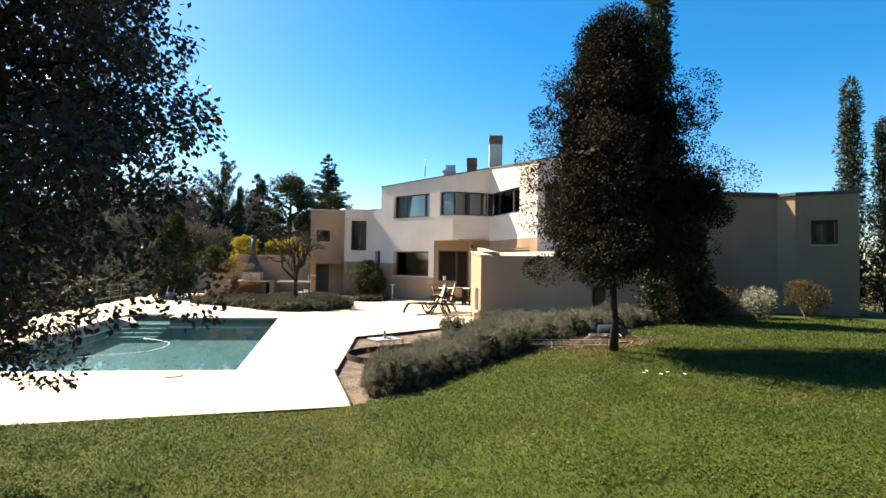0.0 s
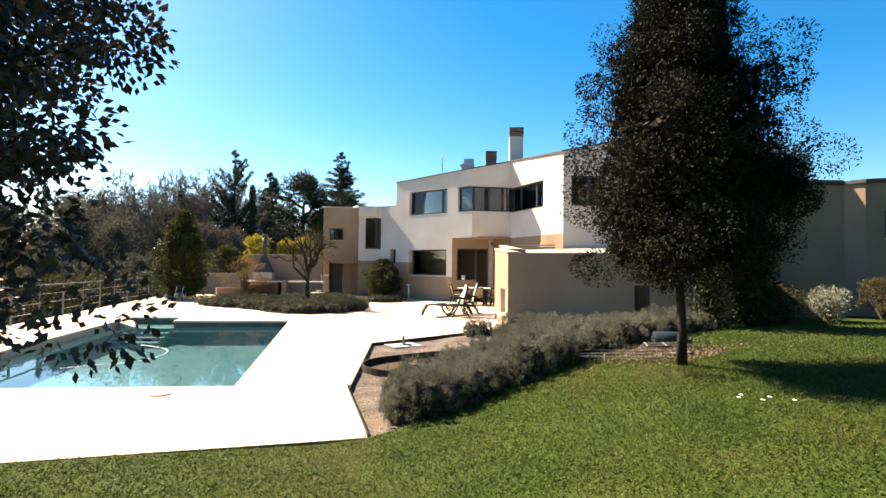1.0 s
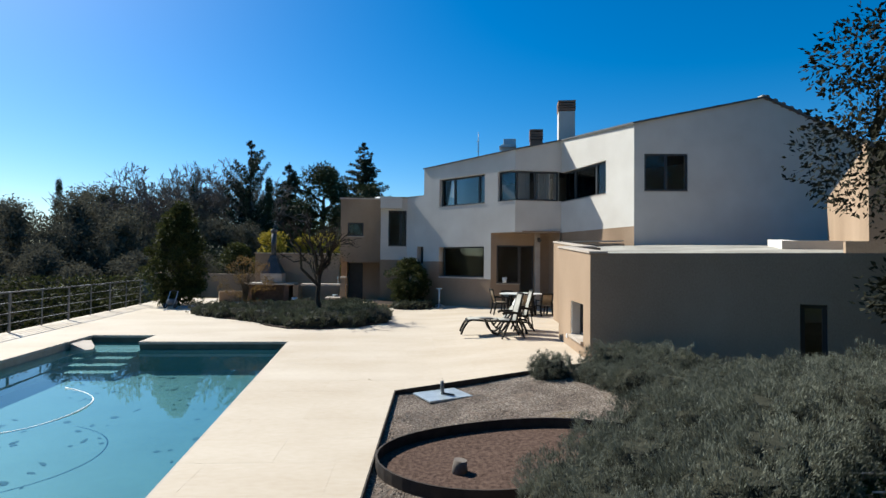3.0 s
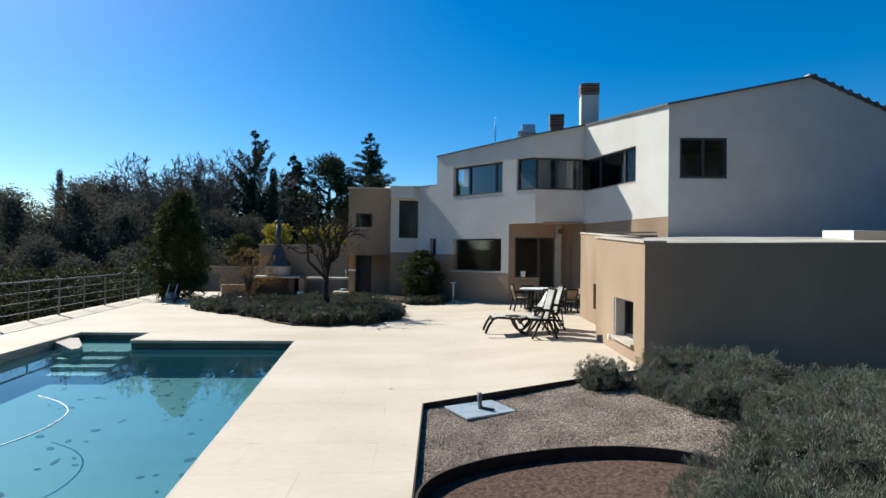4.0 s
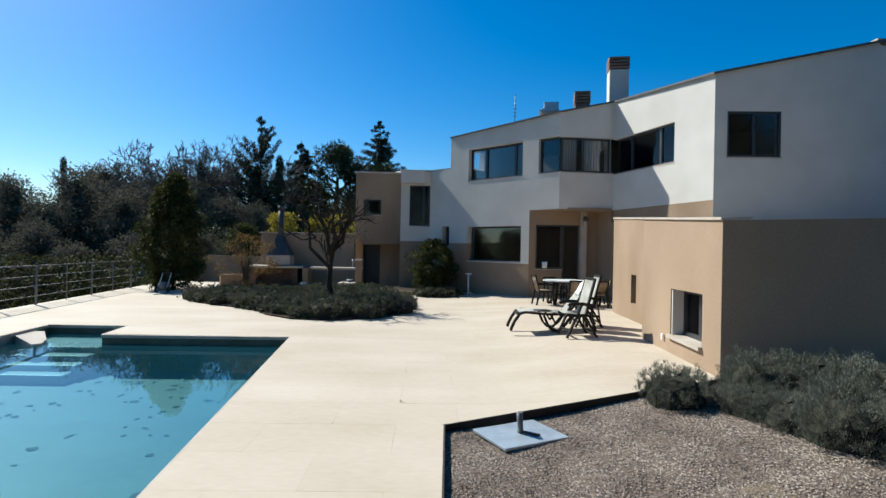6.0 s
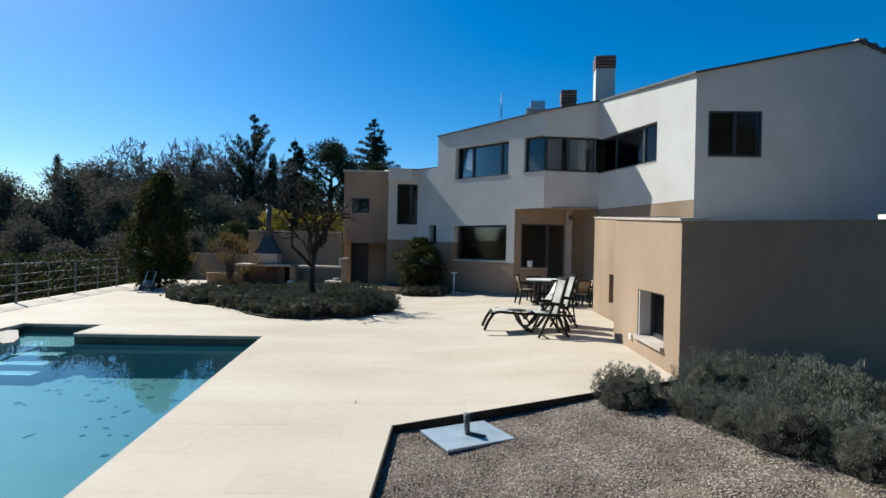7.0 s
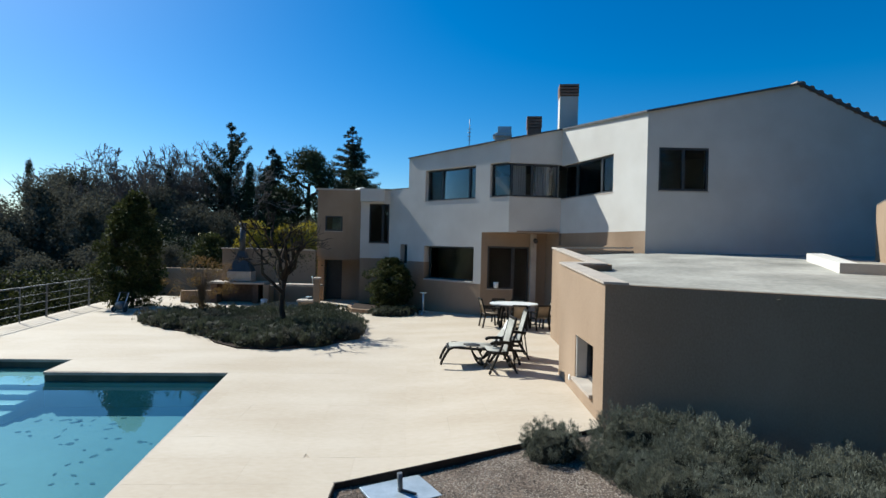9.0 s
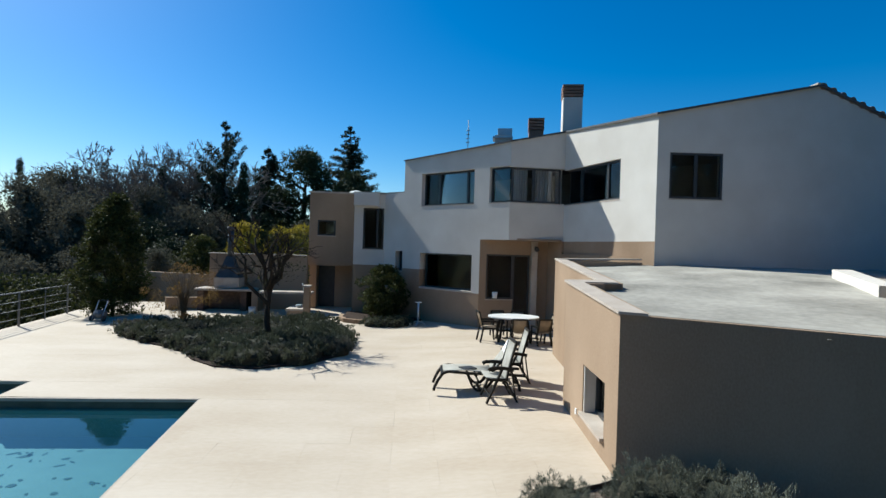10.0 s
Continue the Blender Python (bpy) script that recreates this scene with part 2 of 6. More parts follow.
def box(bm, x0, y0, z0, x1, y1, z1, bevel=0.0):
    """Adds a box, with its edges bevelled."""
    r = bmesh.ops.create_cube(bm, size=1)
    bmesh.ops.scale(bm, verts=r["verts"], vec=(x1 - x0, y1 - y0, z1 - z0))
    bmesh.ops.translate(bm, verts=r["verts"], vec=((x0 + x1) / 2, (y0 + y1) / 2, (z0 + z1) / 2))
    if bevel:
        es = list({e for v in r["verts"] for e in v.link_edges})
        bmesh.ops.bevel(bm, geom=es, offset=bevel, segments=2, affect="EDGES", profile=0.6)
    return bm


def bx(*a, bevel=0.0):
    return box(bmesh.new(), *a, bevel=bevel)


def bar(bm, a, b, w, h, up=(0, 0, 1)):
    """Adds a bar of section w by h from a to b."""
    a, b = Vector(a), Vector(b)
    d = (b - a).normalized()
    side = d.cross(Vector(up))
    side = side.normalized() if side.length > 1e-4 else Vector((1, 0, 0))
    top = side.cross(d)
    vs = []
    for p in (a, b):
        for i, j in ((-1, -1), (1, -1), (1, 1), (-1, 1)):
            vs.append(bm.verts.new(p + side * (w / 2 * i) + top * (h / 2 * j)))
    for q in ((0, 1, 2, 3), (7, 6, 5, 4), (0, 4, 5, 1), (1, 5, 6, 2), (2, 6, 7, 3), (3, 7, 4, 0)):
        bm.faces.new([vs[k] for k in q])
    return bm


def tube(bm, pts, radii, n=8, cap=True):
    """Adds a tube of changing radius along points."""
    rings = []
    pts = [Vector(p) for p in pts]
    for i, p in enumerate(pts):
        d = (pts[min(i + 1, len(pts) - 1)] - pts[max(i - 1, 0)]).normalized()
        s = d.cross(Vector((0.31, 0.17, 0.93)))
        s = s.normalized() if s.length > 1e-3 else Vector((1, 0, 0))
        t = d.cross(s)
        r = radii[i] if hasattr(radii, "__len__") else radii
        rings.append([bm.verts.new(p + s * (r * math.cos(k * 2 * math.pi / n)) + t * (r * math.sin(k * 2 * math.pi / n))) for k in range(n)])
    for a, b in zip(rings, rings[1:]):
        for k in range(n):
            f = bm.faces.new((a[k], a[(k + 1) % n], b[(k + 1) % n], b[k]))
            f.smooth = True
    if cap:
        bm.faces.new(rings[0][::-1])
        bm.faces.new(rings[-1])
    return bm


def prism(poly, z0, z1):
    """A solid over a plan outline; z1 may be a function of x and y."""
    bm = bmesh.new()
    top = z1 if callable(z1) else (lambda x, y: z1)
    low = z0 if callable(z0) else (lambda x, y: z0)
    a = [bm.verts.new((x, y, low(x, y))) for x, y in poly]
    b = [bm.verts.new((x, y, top(x, y))) for x, y in poly]
    bm.faces.new(a[::-1])
    bm.faces.new(b)
    n = len(poly)
    for i in range(n):
        bm.faces.new((a[i], a[(i + 1) % n], b[(i + 1) % n], b[i]))
    bmesh.ops.recalc_face_normals(bm, faces=bm.faces[:])
    return bm


def cut(poly, nx, ny, c):
    """The part of a plan outline where nx*x + ny*y <= c."""
    out = []
    for (x0, y0), (x1, y1) in zip(poly, poly[1:] + poly[:1]):
        d0, d1 = nx * x0 + ny * y0 - c, nx * x1 + ny * y1 - c
        if d0 <= 0:
            out.append((x0, y0))
        if d0 * d1 < 0:
            k = d0 / (d0 - d1)
            out.append((x0 + k * (x1 - x0), y0 + k * (y1 - y0)))
    return out


def clip(poly, region):
    """A plan outline cut to a convex region given anticlockwise."""
    for (x0, y0), (x1, y1) in zip(region, region[1:] + region[:1]):
        if len(poly) < 3:
            return []
        nx, ny = y1 - y0, x0 - x1
        poly = cut(poly, nx, ny, nx * x0 + ny * y0)
    return poly if len(poly) > 2 else []


def area(poly):
    return abs(sum(a[0] * b[1] - b[0] * a[1] for a, b in zip(poly, poly[1:] + poly[:1]))) / 2


def inside(x, y, poly):
    r = False
    for (x0, y0), (x1, y1) in zip(poly, poly[1:] + poly[:1]):
        if (y0 > y) != (y1 > y) and x < x0 + (y - y0) / (y1 - y0) * (x1 - x0):
            r = not r
    return r


def smooth(a, b, v):
    k = min(1, max(0, (v - a) / (b - a)))
    return k * k * (3 - 2 * k)


def mesh_of(name, verts, faces):
    me = bpy.data.meshes.new(name)
    me.from_pydata(verts, [], faces)
    me.update()
    return me


def leaves(name, pts, size, rng, slim=0.45, upright=0.0, outward=None):
    """One mesh of small pointed leaves at the given points."""
    n = len(pts)
    d = rng.normal(size=(n, 3))
    if outward is not None:
        d = d * 0.6 + outward
    d[:, 2] += upright * 2
    d /= np.linalg.norm(d, axis=1)[:, None] + 1e-9
    s = np.cross(d, rng.normal(size=(n, 3)))
    s /= np.linalg.norm(s, axis=1)[:, None] + 1e-9
    ln = rng.uniform(size[0], size[1], n)[:, None]
    w = ln * slim / 2
    v = np.empty((n, 4, 3))
    v[:, 0], v[:, 2] = pts, pts + d * ln
    mid = pts + d * ln * 0.45
    v[:, 1], v[:, 3] = mid + s * w, mid - s * w
    idx = np.arange(4 * n).reshape(-1, 4)
    return mesh_of(name, v.reshape(-1, 3).tolist(), idx.tolist())


def clumps(rng, centres, radii, per, squash=1.0):
    """Points in soft clumps, denser to their outside, and the ways outward."""
    pts, out = [], []
    for c, r in zip(centres, radii):
        d = rng.normal(size=(per, 3))
        d /= np.linalg.norm(d, axis=1)[:, None]
        k = rng.uniform(0.35, 1.0, per) ** 0.6
        p = d * (k * r)[:, None] * (1, 1, squash)
        pts.append(p + c)
        out.append(d)
    return np.concatenate(pts), np.concatenate(out)


def wall(name, house, p0, p1, zb, zt, holes=(), split=None, mats=(TAN, WHITE), thick=0.28, breaks=()):
    """A wall from p0 to p1, its outer face on the line, as seen from outside left to right. zt: height or function of the run.
    holes: (s0, s1, z0, z1). split: the height at which the first material gives way to the second."""
    p0, p1 = Vector((*p0, 0)), Vector((*p1, 0))
    L = (p1 - p0).length
    d = (p1 - p0) / L
    nrm = Vector((d.y, -d.x, 0))
    top = zt if callable(zt) else (lambda s: zt)
    ss = sorted({0.0, L, *breaks, *(min(L, max(0, v)) for h in holes for v in h[:2])})
    zs = sorted({zb, *([split] if split else []), *(v for h in holes for v in h[2:])})
    zs = [z for z in zs if z < min(top(0), top(L)) - 1e-4] + [None]
    bm = bmesh.new()
    seen = {}

    def vert(i, j, back):
        k = (i, j, back)
        if k not in seen:
            z = top(ss[i]) if zs[j] is None else zs[j]
            q = p0 + d * ss[i] - nrm * (thick if back else 0)
            seen[k] = bm.verts.new((q.x, q.y, z))
        return seen[k]

    def solid(i, j):
        if not (0 <= i < len(ss) - 1 and 0 <= j < len(zs) - 1):
            return False
        s, z = (ss[i] + ss[i + 1]) / 2, zs[j] + 1e-3
        return not any(h[0] - 1e-6 < s < h[1] + 1e-6 and h[2] - 1e-6 < z < h[3] - 1e-6 for h in holes)

    for i in range(len(ss) - 1):
        for j in range(len(zs) - 1):
            if not solid(i, j):
                continue
            mi = 1 if split is not None and zs[j] >= split - 1e-6 else 0
            quads = [[vert(i, j, 0), vert(i + 1, j, 0), vert(i + 1, j + 1, 0), vert(i, j + 1, 0)],
                     [vert(i, j + 1, 1), vert(i + 1, j + 1, 1), vert(i + 1, j, 1), vert(i, j, 1)]]
            if not solid(i - 1, j):
                quads.append([vert(i, j, 1), vert(i, j, 0), vert(i, j + 1, 0), vert(i, j + 1, 1)])
            if not solid(i + 1, j):
                quads.append([vert(i + 1, j, 0), vert(i + 1, j, 1), vert(i + 1, j + 1, 1), vert(i + 1, j + 1, 0)])
            if not solid(i, j - 1):
                quads.append([vert(i, j, 1), vert(i + 1, j, 1), vert(i + 1, j, 0), vert(i, j, 0)])
            if not solid(i, j + 1):
                quads.append([vert(i, j + 1, 0), vert(i + 1, j + 1, 0), vert(i + 1, j + 1, 1), vert(i, j + 1, 1)])
            for q in quads:
                bm.faces.new(q).material_index = mi
    return part(name, bm, list(mats), house)


def window(house, p0, p1, s0, s1, z0, z1, inset=0.16, bars=(), name="window", sill=True, frame_w=0.055, panes=True, ends=(1, 1), glass=GLASS):
    """A framed window in a wall from p0 to p1: frame, mullions, panes and sill."""
    p0, p1 = Vector((*p0, 0)), Vector((*p1, 0))
    d = (p1 - p0).normalized()
    nrm = Vector((d.y, -d.x, 0))
    base = p0 - nrm * inset

    def at(s, z, out=0.0):
        q = base + d * s + nrm * out
        return (q.x, q.y, z)

    bm = bmesh.new()
    w = frame_w
    bar(bm, at(s0, z0 + w / 2), at(s1, z0 + w / 2), 0.06, w)
    bar(bm, at(s0, z1 - w / 2), at(s1, z1 - w / 2), 0.06, w)
    for s, e in ((s0 + w / 2, ends[0]), (s1 - w / 2, ends[1])):
        if e:
            bar(bm, at(s, z0 + w), at(s, z1 - w), w, 0.058, up=nrm)
    f = part(name, bm, DARK, house, "dark anthracite aluminium window")
    cuts = [s0, *bars, s1]
    for s in bars:
        part("mullion", bar(bmesh.new(), at(s, z0 + w), at(s, z1 - w), 0.075, 0.062, up=nrm), DARK, f)
    if panes:
        for a, b in zip(cuts, cuts[1:]):
            part("pane", bar(bmesh.new(), at((a + b) / 2, z0 + w * 0.6, -0.01), at((a + b) / 2, z1 - w * 0.6, -0.01), b - a - 0.05, 0.008, up=nrm), glass, f)
    if sill:
        bm = bmesh.new()
        bar(bm, at(s0 - 0.02, z0 - 0.016, inset / 2), at(s1 + 0.02, z0 - 0.016, inset / 2), inset + 0.02, 0.03)
        part("sill", bm, COPING, f, "stone window sill")
    return f


# ground levels
def zt(x, y):
    """The terrace falls from the annex to the pool."""
    return 0.17 * smooth(1.2, 4.0, x) * (1 - 0.5 * smooth(18, 28, y))


def lawn_z(x, y):
    z = 0.47 * smooth(0.6, 4.9, x) + 0.22 * smooth(4.5, 11.5, x)
    z *= 1 - 0.5 * smooth(7.5, 2.0, y) if y < 7.5 else 1
    return z + 0.02 * noise.noise((x * 0.7, y * 0.7, 0)) - 0.012


def lawn_top(x):
    for (a, b), (c, d) in zip(LAWN_EDGE, LAWN_EDGE[1:]):
        if a <= x <= c:
            return b + (d - b) * (x - a) / (c - a)
    return 8


def bed_z(x, y):
    """The planting bed leads from the lawn's level to the terrace's."""
    w = smooth(0, 2.6, y - lawn_top(x)) * smooth(8.5, 6.5, x) if x < 8.5 else 0
    return lawn_z(x, y) * (1 - w) + zt(x, y) * w


def ground_z(x, y):
    """The land round the house: falls away behind the railing, and climbs to wooded slopes."""
    r = math.hypot(x, y - 15)
    west = smooth(-9.5, -16, x)
    z = -0.5 - 2.4 * west
    z += 4.6 * smooth(28, 75, r) * smooth(6, -14, x) + 1.5 * smooth(25, 80, r)
    z += 0.6 * noise.noise((x * 0.05, y * 0.05, 3)) * smooth(20, 50, r)
    return z


LAWN_EDGE = [(-14, 7.55), (-2.2, 8.62), (-0.6, 8.86), (1.12, 9.12), (1.7, 9.5), (2.4, 10.0), (3.6, 10.9), (5.0, 11.9), (6.4, 12.7), (7.6, 13.4), (9.0, 14.2), (12.5, 14.2), (26, 12)]
POOL_P = [(-0.65, 11.3), (-1.5, 19.55), (-4.62, 19.5), (-4.75, 20.5), (-6.2, 20.5), (-6.1, 19.5), (-5.15, 11.3)]
rng = np.random.default_rng(5)


def sheet(xs, ys, zfun, skip=None):
    verts = [(x, y, zfun(x, y)) for y in ys for x in xs]
    nx = len(xs)
    faces = []
    for j in range(len(ys) - 1):
        for i in range(nx - 1):
            if skip and skip((xs[i] + xs[i + 1]) / 2, (ys[j] + ys[j + 1]) / 2):
                continue
            faces.append((j * nx + i, j * nx + i + 1, (j + 1) * nx + i + 1, (j + 1) * nx + i))
    me = mesh_of("sheet", verts, faces)
    for p in me.polygons:
        p.use_smooth = True
    return me


def steps(lo, hi, fine_lo, fine_hi, fine, coarse):
    out, v = [], lo
    while v < hi:
        out.append(v)
        near = max(fine_lo - v, v - fine_hi, 0)
        v += max(fine, min(coarse, near * 0.2 + fine))
    return out + [hi]


gx, gy = steps(-900, 900, -16, 18, 1.5, 90), steps(-500, 1200, -6, 40, 1.5, 90)
ground = part("ground", sheet(gx, gy, ground_z, lambda x, y: -8.5 < x < 1.5 and 9 < y < 23), SCRUB)
tagged(ground, "dry scrubby hillside ground with sparse grass", "ground", kind="structure")

lx = [v * 0.25 - 14 for v in range(160)]
lv = []
for x in lx:
    for k in range(60):
        y = -10 + (lawn_top(x) + 10) * (1 - (1 - k / 59) ** 1.6)
        lv.append((x, y, lawn_z(x, y) if k else -1))
lf = [(i * 60 + j, (i + 1) * 60 + j, (i + 1) * 60 + j + 1, i * 60 + j + 1) for i in range(159) for j in range(59)]
lawn = part("lawn", mesh_of("lawn", lv, lf), LAWN)
for p in lawn.data.polygons:
    p.use_smooth = True
tagged(lawn, "mown green lawn rising gently, with dry yellow patches", "lawn", kind="structure")

# dry soil strip between lawn and hedge, running on along the wing
strip = [(1.12, 9.05), (2.4, 9.9), (3.6, 10.8), (5.0, 11.8), (7.6, 13.3), (9.0, 14.1), (12.5, 14.1), (16, 13.5), (16, 19), (6, 18), (4.1, 16.3), (2.9, 15.85), (2.9, 14), (1.5, 12), (1.0, 10)]
bm = bmesh.new()
for i in range(70):
    for j in range(50):
        x, y = 0.8 + i * 0.2, 8.8 + j * 0.2
        if inside(x + 0.1, y + 0.1, strip):
            bm.faces.new([bm.verts.new((a, b, bed_z(a, b) - 0.06 + 0.03 * noise.noise((a * 2, b * 2, 1)))) for a, b in ((x, y), (x + 0.2, y), (x + 0.2, y + 0.2), (x, y + 0.2))])
bmesh.ops.remove_doubles(bm, verts=bm.verts[:], dist=0.001)
soil_strip = part("planting_bed", bm, EARTH)
tagged(soil_strip, "dry brown earth bed under the lavender hedge", "planting bed", kind="structure")

# pool basin, steps and water
pool = thing("swimming_pool", (-3.4, 15.4, 0), "swimming pool with still blue-green water and rendered basin", "pool", kind="structure")


def under(ob, parent):
    ob.matrix_parent_inverse = parent.matrix_world.inverted()
    return ob


def flat(poly, z):
    bm = bmesh.new()
    bm.faces.new([bm.verts.new((x, y, z)) for x, y in poly])
    bmesh.ops.recalc_face_normals(bm, faces=bm.faces[:])
    for f in bm.faces:
        if f.normal.z < 0:
            f.normal_flip()
    return bm


BASIN_P = [(-3.4 + (x + 3.4) * 0.998, 15.4 + (y - 15.4) * 0.998) for x, y in POOL_P]
bm = flat(BASIN_P, -0.62)  # the depth at which the water shows the floor
vs = [(bm.verts.new((x, y, -0.62)), bm.verts.new((x, y, -0.17))) for x, y in BASIN_P]
for i in range(len(vs)):
    a, b = vs[i], vs[(i + 1) % len(vs)]
    bm.faces.new((a[0], b[0], b[1], a[1]))
under(part("basin", bm, POOL, pool, "teal rendered pool basin"), pool)
bm = bmesh.new()
vs = [(bm.verts.new((x, y, -0.172)), bm.verts.new((x, y, -0.03))) for x, y in BASIN_P]
for i in range(len(vs)):
    a, b = vs[i], vs[(i + 1) % len(vs)]
    bm.faces.new((a[0], b[0], b[1], a[1]))
under(part("waterline_band", bm, BAND, pool, "olive band above the water, darkened for the wall's shade"), pool)
under(part("spout", prism([(-6.05, 19.5), (-5.56, 19.2), (-5.5, 19.34), (-5.62, 19.62), (-5.92, 20.0), (-6.1, 19.98)], -0.4, lambda x, y: -0.045 - 0.09 * smooth(-5.9, -5.5, x)), COPING, pool, "pale stone spout at the pool corner"), pool)
under(part("water", flat(BASIN_P, -0.16), WATER, pool, "clear still pool water"), pool)
for k in range(4):
    s = bx(-6.12, 19.45 - 0.28 * k, -0.64, -4.66, 20.45 - 0.28 * k, -0.21 - 0.09 * k, bevel=0.02)
    under(part("step", s, POOLSTEP, pool, "pale pool step"), pool)
bm = bmesh.new()
hp = [(-4.7, 13.2), (-4.05, 13.48), (-3.55, 13.72), (-3.29, 13.9), (-3.05, 14.25), (-2.96, 14.75), (-3.1, 15.3), (-3.45, 15.72), (-4.0, 16.05), (-4.4, 16.15)]
hose = []
for i in range(1, len(hp) - 2):
    for k in range(6):
        t, (a, b, c, d) = k / 6, [Vector(q) for q in hp[i - 1:i + 3]]
        q = 0.5 * (2 * b + (c - a) * t + (2 * a - 5 * b + 4 * c - d) * t * t + (3 * b - a - 3 * c + d) * t ** 3)
        hose.append((q.x, q.y, -0.152 - 0.007 * (1 + math.sin(i * 2.1 + t * 2.1))))
tube(bm, hose, 0.008, 6)
tagged(part("pool_hose", bm, FLOWER), "white hose floating in a loop on the pool water", "hose")

# sunken leaves on the basin floor
rp_ = np.random.default_rng(17)
dv_, df_ = [], []
for k in range(230):
    x, y = rp_.uniform(-5.0, -1.2), rp_.uniform(11.6, 19.0)
    if noise.noise((x * 0.7, y * 0.7, 5)) < -0.1:
        continue
    n, o, a0 = 7, len(dv_), rp_.uniform(0, 6.3)
    rx, ry = rp_.uniform(0.02, 0.13) * rp_.uniform(0.4, 1), rp_.uniform(0.015, 0.06)
    ring_pts = [((rx * math.cos(q * 0.898)) * rp_.uniform(0.6, 1.2), (ry * math.sin(q * 0.898)) * rp_.uniform(0.6, 1.2)) for q in range(n)]
    dv_ += [(x + u * math.cos(a0) - w * math.sin(a0), y + u * math.sin(a0) + w * math.cos(a0), -0.614) for u, w in ring_pts]
    df_.append(tuple(range(o, o + n)))
tagged(under(part("leaf_litter", mesh_of("leaf_litter", dv_, df_), DEBRIS, pool, "dark leaves sunk on the pool floor"), pool), kind="stuff")

# rounded stone lip round the pool
bm = bmesh.new()
for (x0, y0), (x1, y1) in zip(POOL_P, POOL_P[1:] + POOL_P[:1]):
    bar(bm, (x0, y0, -0.028), (x1, y1, -0.028), 0.05, 0.05)
under(part("coping", bm, COPING, pool, "narrow stone pool edge"), pool)
bm = bmesh.new()
bmesh.ops.create_circle(bm, cap_ends=True, radius=0.12, segments=20, matrix=pose(-1.42, 10.9, 0.006))
r = bmesh.ops.extrude_face_region(bm, geom=bm.faces[:])
bmesh.ops.translate(bm, verts=[v for v in r["geom"] if isinstance(v, bmesh.types.BMVert)], vec=(0, 0, 0.008))
tagged(part("skimmer_lid", bm, COPING), "round stone-coloured skimmer lid in the paving", "lid")

# gravel bed with steel edging
BED = [(0.81, 11.03), (0.97, 15.1), (2.95, 15.82), (4.1, 16.25), (4.4, 14.0), (2.9, 10.9), (1.9, 9.75), (1.12, 9.12)]
bm = bmesh.new()
for i in range(40):
    for j in range(76):
        x, y = 0.7 + i * 0.1, 9.0 + j * 0.1
        q = clip([(x, y), (x + 0.1, y), (x + 0.1, y + 0.1), (x, y + 0.1)], [(0.81, 11.03), (1.12, 9.12), (1.9, 9.75), (4.6, 12), (4.4, 16.35), (2.95, 15.82), (0.97, 15.1)])
        if q:
            bm.faces.new([bm.verts.new((a, b, bed_z(a, b) - 0.052 + 0.008 * noise.noise((a * 5, b * 5, 0)))) for a, b in q])
bmesh.ops.remove_doubles(bm, verts=bm.verts[:], dist=0.002)
gravel = part("gravel_bed", bm, GRAVEL)
tagged(gravel, "bed of reddish grey gravel beside the paving", "gravel", kind="structure")
edging = thing("edging", (0.97, 15.1, 0), "thin dark steel edging strip round the gravel bed", "edging", kind="structure")
for (a, b) in (((1.13, 9.2), (0.81, 11.03)), ((0.81, 11.03), (0.97, 15.1)), ((0.97, 15.1), (2.95, 15.82)), ((2.95, 15.82), (4.05, 16.22))):
    under(part("strip", bar(bmesh.new(), (*a, zt(*a) - 0.035), (*b, zt(*b) - 0.035), 0.014, 0.085), CORTEN, edging), edging)
ring = thing("edging_ring", (2.1, 12.6, bed_z(2.1, 12.6)), "round dark metal edging ring around an empty planting spot", "edging")
ring_z = lambda x, y: bed_z(2.1 + x, 12.6 + y) - bed_z(2.1, 12.6)
bm = bmesh.new()
loops = [[bm.verts.new((k * math.cos(a * math.pi / 24), k * 0.7 * math.sin(a * math.pi / 24), z + ring_z(k * math.cos(a * math.pi / 24), k * 0.7 * math.sin(a * math.pi / 24)))) for a in range(48)] for k, z in ((1.21, -0.1), (1.21, 0.055), (1.192, 0.055), (1.192, -0.1))]
for a, b in zip(loops, loops[1:] + loops[:1]):
    for k in range(48):
        bm.faces.new((a[k], a[(k + 1) % 48], b[(k + 1) % 48], b[k]))
part("band", bm, CORTEN, ring)
bm = bmesh.new()
rims = [[bm.verts.new((f * math.cos(k * math.pi / 20), f * 0.7 * math.sin(k * math.pi / 20), -0.045 + ring_z(f * math.cos(k * math.pi / 20), f * 0.7 * math.sin(k * math.pi / 20)))) for k in range(40)] for f in (0.05, 0.4, 0.8, 1.198)]
bm.faces.new(rims[0])
for p, q in zip(rims, rims[1:]):
    for k in range(40):
        bm.faces.new((p[k], q[k], q[(k + 1) % 40], p[(k + 1) % 40]))
part("soil", bm, MULCH, ring, "reddish bark mulch")
stump = thing("tree_stump", (1.62, 12.4, bed_z(1.62, 12.4) - 0.03), "small sawn pale wooden stump in the soil", "stump")
bm = bmesh.new()
tube(bm, [(0, 0, -0.05), (0, 0, 0.05), (0.004, 0, 0.09)], [0.075, 0.062, 0.058], 12)
part("wood", bm, GREYBARK, stump)
pv, pf = [], []
n_st = 0
